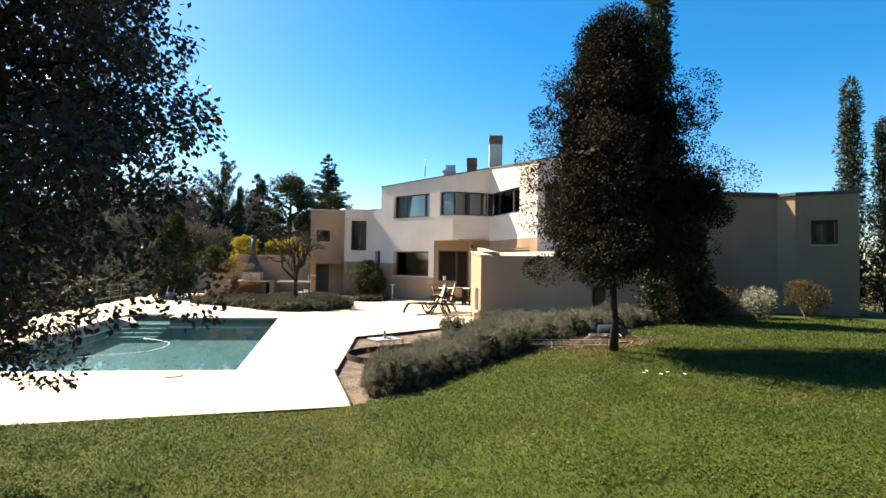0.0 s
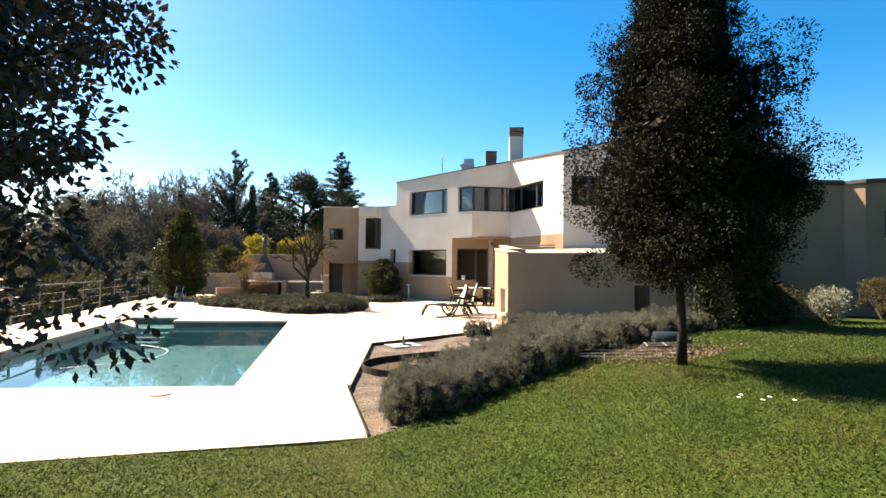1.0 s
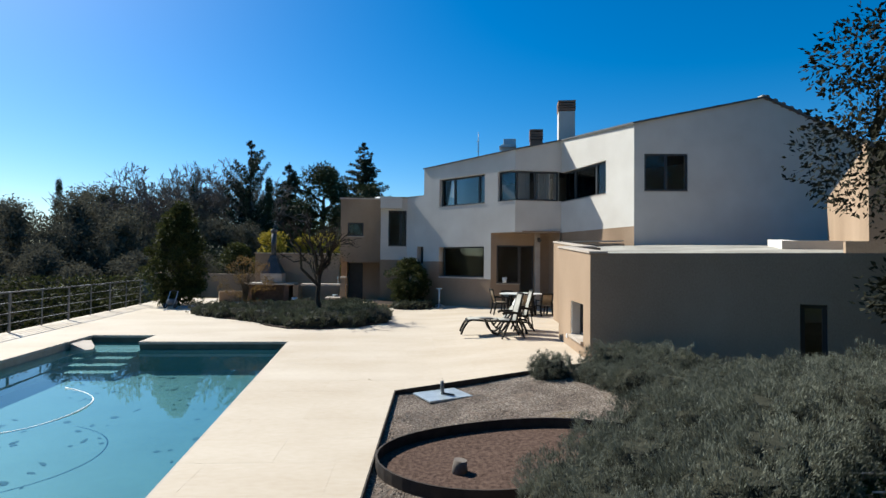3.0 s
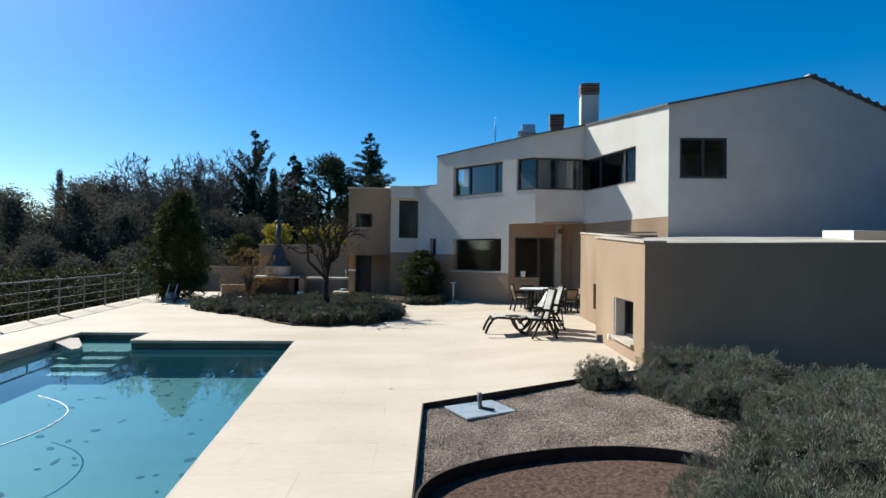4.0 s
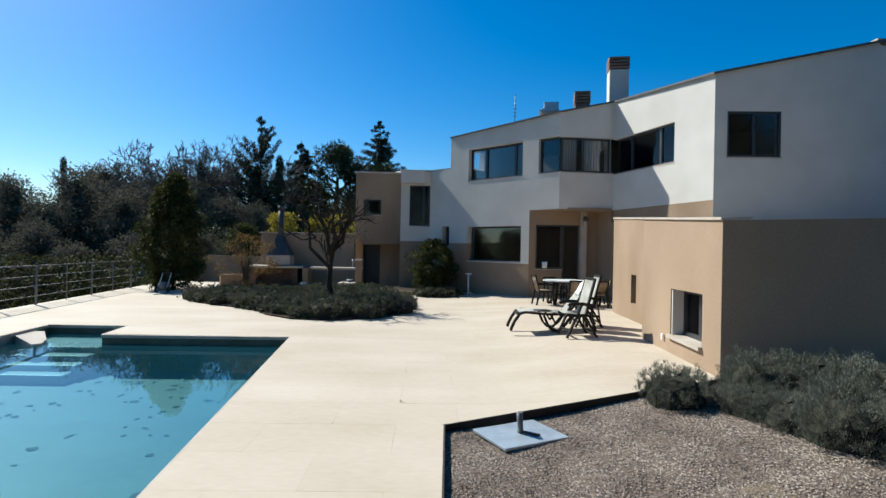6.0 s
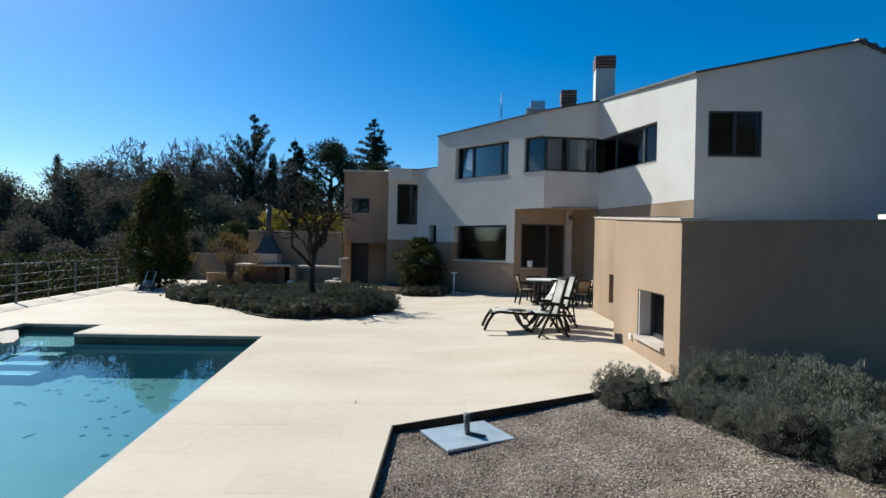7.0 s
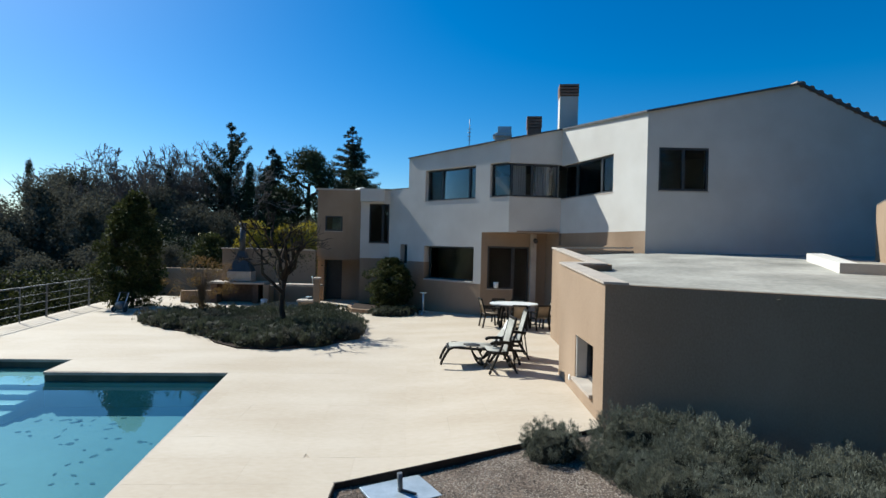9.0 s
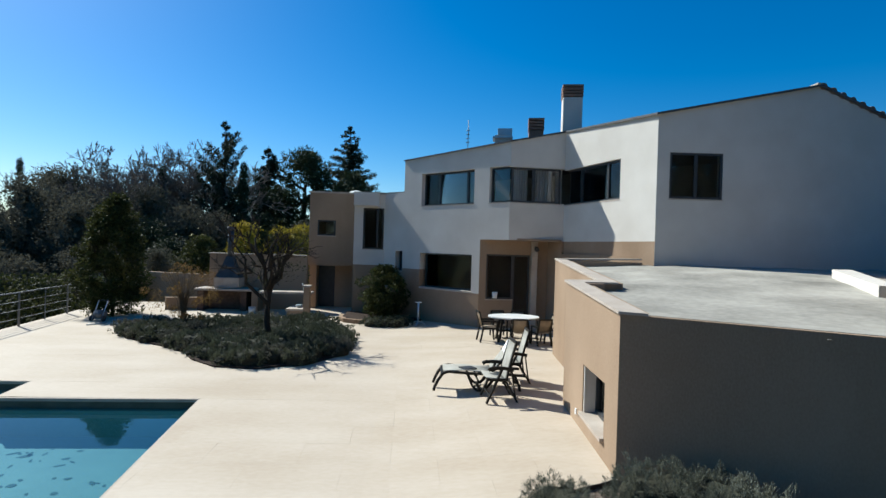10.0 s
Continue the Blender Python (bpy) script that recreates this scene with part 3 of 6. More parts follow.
while n_st < 42000:
    x, y = rng.uniform(0.8, 4.2), rng.uniform(9.3, 16.2)
    if not inside(x, y, BED) or math.hypot((x - 2.1) / 1.21, (y - 12.6) / 0.85) < 1:
        continue
    r = rng.uniform(0.005, 0.014)
    z = bed_z(x, y) - 0.05
    o = len(pv)
    a = rng.uniform(0, 6.3)
    ca, sa = math.cos(a) * r, math.sin(a) * r
    pv += [(x + ca, y + sa, z), (x - sa * 0.8, y + ca * 0.8, z), (x - ca, y - sa, z), (x + sa * 0.8, y - ca * 0.8, z), (x, y, z + r * rng.uniform(0.3, 0.65)), (x, y, z - r * 0.4)]
    pf += [(o, o + 1, o + 4), (o + 1, o + 2, o + 4), (o + 2, o + 3, o + 4), (o + 3, o, o + 4)]
    n_st += 1
tagged(part("gravel", mesh_of("gravel", pv, pf), STONES), "loose reddish grey gravel stones", "gravel", kind="stuff")


# the house
house = thing("house", (0, 0, 0), "modern two-storey house with white upper walls and tan render below", "house")


def roof_z(x, y):
    u = (x - 7.64) * 0.8177 + (y - 22.98) * 0.5757
    return 5.94 + 0.2605 * u if u < 2.88 else 6.69 - 0.6 * (u - 2.88)


def on(p0, p1):
    p0, p1 = Vector(p0), Vector(p1)
    d = (p1 - p0).normalized()
    return lambda s: roof_z(p0.x + d.x * s, p0.y + d.y * s) - 0.02


K0, AU, COL, BYC, INN, GAB, RID, DR = (0.88, 30.47), (1.58, 29.77), (4.04, 27.31), (4.8, 26.55), (6.51, 26.68), (7.64, 22.98), (11.38, 22.67), (14.6, 22.4)
MID = (2.19, 29.16)
BACK = [(16.5, 29.0), (10.5, 37.0), (5.2, 33.4)]
# ground storey, main front
wall("wall", house, K0, MID, 0, 2.88, [(0.62, 0.98, 1.7, 2.42)], 1.8)
wall("wall", house, MID, COL, -0.05, 2.88, [(0.0, 2.3, 1.2, 2.38)], 1.15, breaks=(2.3,))
wall("wall", house, COL, (6.23, 27.31), 0, 2.88, [(0.22, 1.08, 1.0, 2.42), (1.08, 1.62, 0.06, 2.42)], None, thick=0.25)
wall("wall", house, (6.2, 27.36), GAB, 0, 2.5, [(0.9, 1.7, 0.1, 2.3)], None)
wall("wall", house, (6.2, 27.36), (6.45, 26.6), 2.5, 2.88)
# upper storey
wall("wall", house, K0, AU, 2.88, 4.53, (), 2.88)
wall("wall", house, AU, BYC, 2.88, on(AU, BYC), [(0.86, 3.18, 4.02, 5.13), (3.78, 4.6, 4.03, 5.13)], 2.88)
wall("wall", house, BYC, INN, 2.88, 4.03, (), 2.88)
wall("wall", house, BYC, INN, 5.1, on(BYC, INN), (), 5.1)
wall("wall", house, INN, GAB, 2.5, on(INN, GAB), [(0, 2.56, 4.0, 5.06)], 2.88)
wall("wall", house, GAB, DR, 0, on(GAB, DR), [(0.3, 1.56, 3.92, 5.02)], 2.05, breaks=(3.753,))
wall("wall", house, DR, BACK[0], 0, on(DR, BACK[0]), (), 0.1)
wall("wall", house, BACK[0], BACK[1], 0, on(BACK[0], BACK[1]), (), 0.1)
wall("wall", house, BACK[1], BACK[2], 0, on(BACK[1], BACK[2]), (), 0.1)
wall("wall", house, BACK[2], AU, 0, on(BACK[2], AU), [(3.5, 4.6, 4.6, 5.3)], 2.88)
part("soffit", prism([(4.07, 27.3), (4.81, 26.57), (6.44, 26.57), (6.22, 27.3)], 2.86, 2.93), TAN, house)
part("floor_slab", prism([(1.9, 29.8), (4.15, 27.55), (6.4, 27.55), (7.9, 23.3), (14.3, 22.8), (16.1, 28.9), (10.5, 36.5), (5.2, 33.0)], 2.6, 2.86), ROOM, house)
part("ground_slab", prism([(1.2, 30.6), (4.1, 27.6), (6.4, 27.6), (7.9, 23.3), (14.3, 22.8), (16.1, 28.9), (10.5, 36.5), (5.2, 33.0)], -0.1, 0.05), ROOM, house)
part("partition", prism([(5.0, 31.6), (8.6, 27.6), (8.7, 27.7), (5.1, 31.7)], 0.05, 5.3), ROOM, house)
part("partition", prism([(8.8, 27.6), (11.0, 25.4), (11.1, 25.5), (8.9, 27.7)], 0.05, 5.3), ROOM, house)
# sloping roof in two slopes, with a thin dark edge
over = [(AU[0] - 0.05, AU[1] + 0.0), (BYC[0] - 0.02, BYC[1] - 0.06), (INN[0] - 0.03, INN[1] - 0.06), (GAB[0] - 0.06, GAB[1] - 0.06), RID, (DR[0] + 0.1, DR[1] - 0.06), *BACK]
over[4] = (RID[0], RID[1] - 0.06)
cc = 2.88 + 7.64 * 0.8177 + 22.98 * 0.5757
for lo, nm in ((cut(over, 0.8177, 0.5757, cc), "roof"), (cut(over, -0.8177, -0.5757, -cc), "roof")):
    part(nm, prism(lo, lambda x, y: roof_z(x, y) - 0.022, lambda x, y: roof_z(x, y) + 0.03), SLATE, house, "thin dark roof edge over a low sloping roof")
# clay tiles along the steep verge and the ridge cap
tile_me = mesh_of("tile", *(lambda b: ([tuple(v.co) for v in b.verts], [[v.index for v in f.verts] for f in b.faces]))((lambda b: (tube(b, [(0, 0, 0), (0, 0.32, 0.03)], [0.085, 0.07], 10), b.verts.index_update(), b)[2])(bmesh.new())))
dv = (Vector(DR) - Vector(RID)).normalized()
for k in range(14):
    q = Vector(RID) + dv * (0.1 + k * 0.23)
    o = part("tile", tile_me, CLAY, house)
    o.matrix_world = pose(q.x, q.y - 0.02, roof_z(q.x, q.y) + 0.035, 0, 24, -4)
part("ridge_cap", bx(-0.07, -0.06, 0, 0.07, 0.2, 0.055, bevel=0.02), COPING, house, "pale mortar ridge end").matrix_world = pose(RID[0], RID[1], roof_z(*RID) + 0.01, 0, 0, 0)

# windows of the main house
window(house, AU, BYC, 0.86, 3.18, 4.02, 5.13, 0.2, (1.55, 2.78))
window(house, AU, BYC, 3.78, 4.47, 4.03, 5.11, 0.14, (), ends=(1, 0))
window(house, BYC, INN, 0.06, 1.62, 4.03, 5.09, 0.1, (0.75,), ends=(1, 1))
window(house, INN, GAB, 0.08, 2.56, 4.0, 5.06, 0.12, (0.75, 1.95), ends=(0, 1))
window(house, GAB, DR, 0.3, 1.56, 3.92, 5.02, 0.05, (0.93,))
window(house, MID, COL, 0.12, 2.3, 1.2, 2.38, 0.2)
window(house, K0, MID, 0.68, 0.98, 1.7, 2.42, 0.2)
window(house, COL, (6.23, 27.31), 0.22, 1.08, 1.0, 2.42, 0.08, glass=PALEGLASS)
patio = window(house, COL, (6.23, 27.31), 1.08, 1.62, 0.06, 2.42, 0.1, (), "patio_door", sill=False, glass=PALEGLASS)
window(house, (6.2, 27.36), GAB, 0.9, 1.7, 0.1, 2.3, 0.1, (), "patio_door", sill=False)
part("pillar", prism([(5.68, 27.14), (5.86, 27.14), (5.86, 27.3), (5.68, 27.3)], 0, 2.87), COPING, house, "pale pillar beside the patio door")
# curtains behind the corner window
for x0, w in ((4.95, 0.42), (5.62, 0.5), (6.25, 0.2)):
    bm = bmesh.new()
    cols = [(bm.verts.new((x0 + w * k / 24, 26.8 + 0.03 * math.sin(k * 1.5), 3.2)), bm.verts.new((x0 + w * k / 24, 26.8 + 0.03 * math.sin(k * 1.5), 5.2))) for k in range(25)]
    for a, b in zip(cols, cols[1:]):
        bm.faces.new((a[0], b[0], b[1], a[1]))
    tagged(part("curtain", bm, CURTAIN), "white curtain hanging behind the corner window", "curtain")

# pale cloths added to imitate the reflection and bright bits in the long upper window
for s0, s1 in ((0.25, 0.62), (1.35, 1.8)):
    dv_ = (Vector(GAB) - Vector(INN)).normalized()
    bm = bmesh.new()
    cols = []
    for k in range(19):
        q = Vector(INN) + dv_ * (s0 + (s1 - s0) * k / 18) + Vector((0.3 + 0.02 * math.sin(k * 1.7), 0.1))
        cols.append((bm.verts.new((q.x, q.y, 3.2)), bm.verts.new((q.x, q.y, 5.1))))
    for a, b in zip(cols, cols[1:]):
        bm.faces.new((a[0], b[0], b[1], a[1]))
    tagged(part("curtain", bm, CURTAIN), "white cloth added for the bright reflection in the long upper window", "curtain")

# chimneys
def chimney(x, y, z0, z1, w, d, cap, turn, label):
    c = thing("chimney", (x, y, z0), label, "chimney", turn=turn)
    h = z1 - z0
    part("shaft", bx(-w / 2, -d / 2, -0.5, w / 2, d / 2, h - cap, bevel=0.01), WHITE if cap < h * 0.6 else CLAY, c, "rendered chimney stack")
    k = 4
    for i in range(k):
        z = h - cap + cap * i / k
        part("slat", bx(-w / 2 - 0.02, -d / 2 - 0.02, z + 0.03, w / 2 + 0.02, d / 2 + 0.02, z + cap / k, bevel=0.008), CLAY, c, "brown clay louvre")
    part("core", bx(-w / 2 + 0.06, -d / 2 + 0.06, h - cap - 0.02, w / 2 - 0.06, d / 2 - 0.06, h - 0.03), SLATE, c)
    return c


chimney(7.05, 27.95, 6.5, 8.05, 0.62, 0.55, 0.42, -10, "tall white chimney with a louvred brown clay top")
chimney(5.95, 28.3, 6.4, 7.0, 0.48, 0.45, 0.42, -10, "small brown clay chimney on the roof")
vent = thing("roof_vent", (4.85, 28.25, 6.05), "squat pale metal roof vent with a wider cap", "vent", turn=-10)
part("base", bx(-0.28, -0.25, -0.3, 0.28, 0.25, 0.32, bevel=0.01), WHITE, vent)
part("collar", bx(-0.36, -0.32, 0.2, 0.3, 0.32, 0.26, bevel=0.01), GALV, vent)
part("cap", bx(-0.2, -0.2, 0.32, 0.28, 0.25, 0.55, bevel=0.02), GALV, vent, "galvanised metal cap")
ant = thing("antenna", (3.65, 28.2, 5.75), "thin metal mast antenna standing on the roof", "antenna")
part("mast", tube(bmesh.new(), [(0, 0, -0.1), (0, 0, 1.1)], 0.012, 6), STEEL, ant)
for k in range(4):
    part("rod", tube(bmesh.new(), [(-0.06, 0, 0.35 + k * 0.13), (0.05, 0.02, 0.37 + k * 0.13)], 0.014, 5), STEEL, ant)
part("foot", bx(-0.06, -0.06, -0.05, 0.06, 0.06, 0.1, bevel=0.01), WHITE, ant)

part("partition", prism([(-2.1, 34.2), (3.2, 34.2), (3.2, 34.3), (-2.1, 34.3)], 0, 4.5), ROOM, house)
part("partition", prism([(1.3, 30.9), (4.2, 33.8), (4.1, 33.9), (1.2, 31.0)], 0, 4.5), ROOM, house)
# low entrance part with the tall window
E0 = (-0.25, 30.47)
wall("wall", house, E0, K0, 0, 4.52, [(0.33, 1.1, 2.45, 3.97)], 1.86)
window(house, E0, K0, 0.33, 1.1, 2.45, 3.97, 0.05, (0.86,))
wall("wall", house, (-0.245, 31.9), (-0.245, 30.755), 0, 4.51, (), 1.86)
part("fascia", bx(-0.25, 30.16, 4.03, 0.66, 30.46, 4.5, bevel=0.01), WHITE, house, "white box fascia above the tall window")
part("low_roof", prism([(-0.29, 30.42), (0.9, 30.42), (1.62, 29.75), (5.0, 33.2), (2.0, 36), (-0.29, 36)], 4.5, 4.56), ROOFTOP, house, "thin flat roof edge")
# tan tower
T0, T1 = (-2.15, 31.9), (-0.25, 31.9)
wall("wall", house, T0, T1, 1.75, 4.62, [(0.32, 1.03, 2.92, 3.53)], None)
window(house, T0, T1, 0.32, 1.03, 2.92, 3.53, 0.05)
wall("wall", house, (-2.145, 36), (-2.145, 32.19), 0, 4.6)
part("tower_roof", prism([(-2.2, 31.86), (-0.2, 31.86), (-0.2, 36), (-2.2, 36)], 4.6, 4.66), COPING, house)
part("tower_soffit", prism([(-2.13, 31.92), (-0.25, 31.92), (-0.25, 33.2), (-2.13, 33.2)], 1.72, 1.76), TAN, house)
wall("wall", house, (-2.15, 32.7), (-0.25, 32.7), 0, 1.72, [(0.15, 0.95, 0.02, 1.7)])
part("storage_door", bx(-2.0, 32.78, 0.02, -1.2, 32.84, 1.7, bevel=0.01), DARK, house, "dark grey door in a shaded recess")
dome = thing("roof_dome", (-0.45, 33.0, 4.66), "small white plastic skylight dome on the flat roof", "skylight")
bm = bmesh.new()
bmesh.ops.create_uvsphere(bm, u_segments=20, v_segments=10, radius=0.36, matrix=Matrix.Diagonal((1, 1, 0.55, 1)))
for f in bm.faces:
    f.smooth = True
part("bubble", bm, FLOWER, dome)
# wall lamp and flower pot
wl = thing("wall_lamp", (5.78, 27.02, 2.62), "small dark outdoor spotlight on a pale bracket", "lamp")
part("bracket", bx(-0.05, 0.0, -0.22, 0.05, 0.1, -0.08, bevel=0.01), COPING, wl)
part("head", tube(bmesh.new(), [(0, 0.06, 0.06), (0, 0.02, 0.03), (0, -0.1, -0.02)], [0.04, 0.065, 0.07], 14), DARK, wl, "dark round lamp head")
pot = thing("flower_pot", (4.55, 27.26, 1.03), "small white pot on the window ledge", "pot")
part("pot", tube(bmesh.new(), [(0, 0, 0), (0, 0, 0.2)], [0.07, 0.09], 14), FLOWER, pot)

# lower annex with a flat cement roof
annex = thing("annex", (0, 0, 0), "low tan rendered annex with a flat pale cement roof", "building")
F0, J0, J1, B1 = (4.05, 16.25), (4.28, 18.92), (4.8, 18.84), (5.28, 23.09)
DX, DY = 0.82, -0.572
F1 = (F0[0] + 4.6 * DX, F0[1] + 4.6 * DY)


def an_z(x, y):
    return 1.92 + 0.062 * max(0, (y - 16.25) + (x - 4.05) * 0.35)


def run(p0, p1):
    p0, p1 = Vector(p0), Vector(p1)
    d = (p1 - p0).normalized()
    return lambda s: an_z(p0.x + d.x * s, p0.y + d.y * s)


wall("wall", annex, J0, F0, 0, run(J0, F0), [(1.2, 2.2, 0.42, 1.06)], thick=0.34)
wall("wall", annex, B1, J1, 0, run(B1, J1), [(1.6, 1.98, 0.5, 1.1)], thick=0.34)
wall("wall", annex, J1, (4.34, 18.91), 0, run(J1, J0), thick=0.3)
wall("wall", annex, F0, F1, -0.1, lambda s: 1.92, [(2.8, 3.1, 0.3, 1.24)], thick=0.3)
wall("wall", annex, (7.3, 23.2), B1, 0, lambda s: 2.36, thick=0.3)
BK = (F1[0] + 2.6, F1[1] + 3.8)
wall("wall", annex, F1, BK, -0.1, lambda s: 1.92 + 0.05 * s, thick=0.3)


def an_roof(x, y):
    return 1.915 + 0.05 * max(0, (y - 16.25) + (x - 4.05) * 0.35) + 0.025 * max(0, min(3, (x - 5.2)))


roof_poly = [(4.2, 16.3), (7.7, 13.85), (10.3, 17.6), (13.5, 21.9), (7.75, 22.8), (5.65, 22.95), (5.1, 19.1), (4.6, 19.0)]
bm = bmesh.new()
for i in range(40):
    for j in range(40):
        x, y = 4 + i * 0.25, 13.7 + j * 0.25
        q = [(x, y), (x + 0.25, y), (x + 0.25, y + 0.25), (x, y + 0.25)]
        if inside(x + 0.12, y + 0.12, roof_poly):
            bm.faces.new([bm.verts.new((a, b, an_roof(a, b) - 0.06 + 0.012 * noise.noise((a * 1.5, b * 1.5, 7)))) for a, b in q])
bmesh.ops.remove_doubles(bm, verts=bm.verts[:], dist=0.001)
part("flat_roof", bm, ROOFTOP, annex, "stained pale cement roof surface")
roof2 = prism([(4.12, 16.3), (7.75, 13.78), (7.95, 14.05), (4.3, 16.6)], lambda x, y: 1.88, lambda x, y: 1.925)
part("roof_edge", roof2, ROOFTOP, annex)


def coping_run(p0, p1, w, name="coping"):
    bm = bmesh.new()
    d = (Vector(p1) - Vector(p0)).normalized()
    nr = Vector((d.y, -d.x))
    a, b = Vector(p0) - nr * (w / 2 - 0.03), Vector(p1) - nr * (w / 2 - 0.03)
    bar(bm, (a.x, a.y, an_z(*p0) + 0.017), (b.x, b.y, an_z(*p1) + 0.017), w, 0.034)
    return part(name, bm, COPING, annex, "stone coping on the parapet")


part("coping", prism([(4.02, 16.23), (4.27, 16.07), (4.5, 18.95), (4.26, 18.97)], lambda x, y: an_z(x, y) + 0.002, lambda x, y: an_z(x, y) + 0.032), COPING, annex, "stone coping on the parapet")
coping_run((5.29, 23.1), (4.82, 18.95), 0.24)
NOTCH = [(4.26, 18.97), (4.5, 18.68), (4.99, 18.62), (5.04, 18.98), (4.82, 18.97)]
part("coping", prism(NOTCH, lambda x, y: an_z(x, y) + 0.004, lambda x, y: an_z(x, y) + 0.034), COPING, annex, "stone coping on the parapet")
part("parapet", prism([(4.55, 18.72), (4.96, 18.66), (5.0, 18.9), (4.6, 18.9)], 1.8, lambda x, y: an_z(x, y) + 0.003), TAN, annex, "short rendered parapet at the roof's step")
coping_run((7.3, 23.2), (5.3, 23.1), 0.3)
part("upstand", prism([(8.27, 17.64), (8.55, 17.6), (10.15, 20.2), (9.8, 20.25)], 1.9, lambda x, y: an_roof(x, y) + 0.1), WHITE, annex, "white parapet upstand")
part("upstand", prism([(8.28, 17.63), (10.4, 16.15), (10.6, 16.4), (8.56, 17.58)], 1.9, lambda x, y: an_roof(x, y) + 0.1), COPING, annex)
window(annex, J0, F0, 1.2, 2.2, 0.42, 1.06, 0.2, (1.75,), sill=False, glass=PALEGLASS)
part("ledge", bar(bmesh.new(), (4.13, 17.74, 0.405), (4.04, 16.7, 0.405), 0.34, 0.045), COPING, annex, "pale stone ledge under the window").matrix_world = pose(0.17, 0, 0)
window(annex, B1, J1, 1.6, 1.98, 0.5, 1.1, 0.22, sill=False)
window(annex, F0, F1, 2.8, 3.1, 0.3, 1.24, 0.12, sill=False)
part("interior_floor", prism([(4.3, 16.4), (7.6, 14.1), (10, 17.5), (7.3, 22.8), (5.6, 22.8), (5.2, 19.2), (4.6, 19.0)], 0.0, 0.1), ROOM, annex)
part("reveal", bx(4.19, 17.69, 0.43, 4.35, 17.715, 1.055), WHITE, annex, "pale plaster window reveal")
sock = thing("wall_socket", (4.17, 17.95, 0.36), "small white outdoor wall socket", "socket")
part("plate", bx(-0.012, -0.022, -0.04, 0.01, 0.022, 0.04, bevel=0.004), FLOWER, sock)

# tan wing beyond the lawn
wing = thing("wing", (0, 0, 0), "plain tan rendered house wing with a small window", "building")
W0 = (10.93, 13.95)
W1 = (W0[0] + 1.17 * DX, W0[1] + 1.17 * DY)
W2 = (W0[0] - 0.17, W0[1] + 0.33)
W3 = (W2[0] - 2.9 * 0.892, W2[1] + 2.9 * 0.452)
wall("wall", wing, W0, W1, 0, 3.43, [(0.3, 0.8, 2.27, 2.82)])
window(wing, W0, W1, 0.3, 0.8, 2.27, 2.82, 0.08, (0.55,))
wall("wall", wing, W2, W0, 0, 3.44)
wall("wall", wing, W3, W2, 0, lambda q: 3.68 - 0.06 * q)
wall("wall", wing, W1, (W1[0] + 4, W1[1] + 6), 0, 3.43)
wall("wall", wing, (W3[0] + 3.35, W3[1] + 4.9), W3, 0, lambda q: 3.44 + 0.035 * q)
WING_TOP = [(W3[0] - 0.03, W3[1] - 0.05), (W2[0] - 0.02, W2[1] - 0.05), (W0[0] - 0.03, W0[1] - 0.05), (W1[0] + 0.05, W1[1] - 0.05), (W1[0] + 4.05, W1[1] + 6), (W3[0] + 3.35, W3[1] + 4.9)]
part("roof", prism(WING_TOP, lambda x, y: 3.4 + 0.2 * smooth(10.8, 7.4, x), lambda x, y: 3.47 + 0.23 * smooth(10.8, 7.4, x)), SLATE, wing, "thin dark flat roof edge")
# side entrance between annex and wing
porch0 = (F1[0] - 0.6, F1[1] + 1.3)
porch1 = (porch0[0] + 1.1 * DX, porch0[1] + 1.1 * DY)
wall("wall", wing, porch0, porch1, 0, 2.1, [(0.12, 0.62, 0.3, 1.66)])
pd = part("door", bar(bmesh.new(), (porch0[0] + 0.37 * DX + 0.08, porch0[1] + 0.37 * DY + 0.11, 0.3), (porch0[0] + 0.37 * DX + 0.08, porch0[1] + 0.37 * DY + 0.11, 1.66), 0.5, 0.04, up=(-0.572, -0.82, 0)), REDWOOD, wing, "reddish brown wooden side door")
part("pillar", bar(bmesh.new(), (porch0[0] + 0.72 * DX - 0.05, porch0[1] + 0.72 * DY - 0.07, 0), (porch0[0] + 0.72 * DX - 0.05, porch0[1] + 0.72 * DY - 0.07, 2.05), 0.08, 0.08), WHITE, wing, "slim white pillar")


# outdoor kitchen
kit = thing("outdoor_kitchen", (0, 0, 0), "tan rendered outdoor kitchen with counter and back wall", "outdoor kitchen")
wall("back_wall", kit, (-5.8, 31.5), (-2.12, 31.5), 0, 2.08, thick=0.25)
part("cap", bx(-5.85, 31.46, 2.08, -2.15, 31.8, 2.12, bevel=0.01), COPING, kit)
part("worktop", bx(-6.0, 30.55, 0.74, -3.9, 31.48, 0.82, bevel=0.015), COPING, kit, "pale stone worktop")
part("worktop", bx(-3.5, 30.0, 0.74, -1.65, 30.6, 0.82, bevel=0.015), COPING, kit, "pale stone worktop")
for x in (-5.9, -4.35, -3.95):
    part("pier", bx(x, 30.65, 0, x + 0.22, 31.45, 0.74, bevel=0.01), BRICK if x < -4 else TAN, kit)
part("hearth", bx(-5.68, 31.2, 0, -4.35, 31.48, 0.74), BRICK, kit, "brown brick hearth")
part("side_wall", bx(-1.7, 28.8, 0, -1.5, 29.1, 1.1, bevel=0.01), TAN, kit)
part("cap", bx(-1.73, 28.76, 1.1, -1.47, 29.13, 1.16, bevel=0.012), COPING, kit, "cream stone cap")
part("shelf", bx(-2.35, 29.1, 0.24, -1.73, 30.2, 0.32, bevel=0.01), COPING, kit, "cream stone shelf")
part("shelf_base", bx(-2.3, 29.15, 0, -1.73, 30.2, 0.24), TAN, kit)
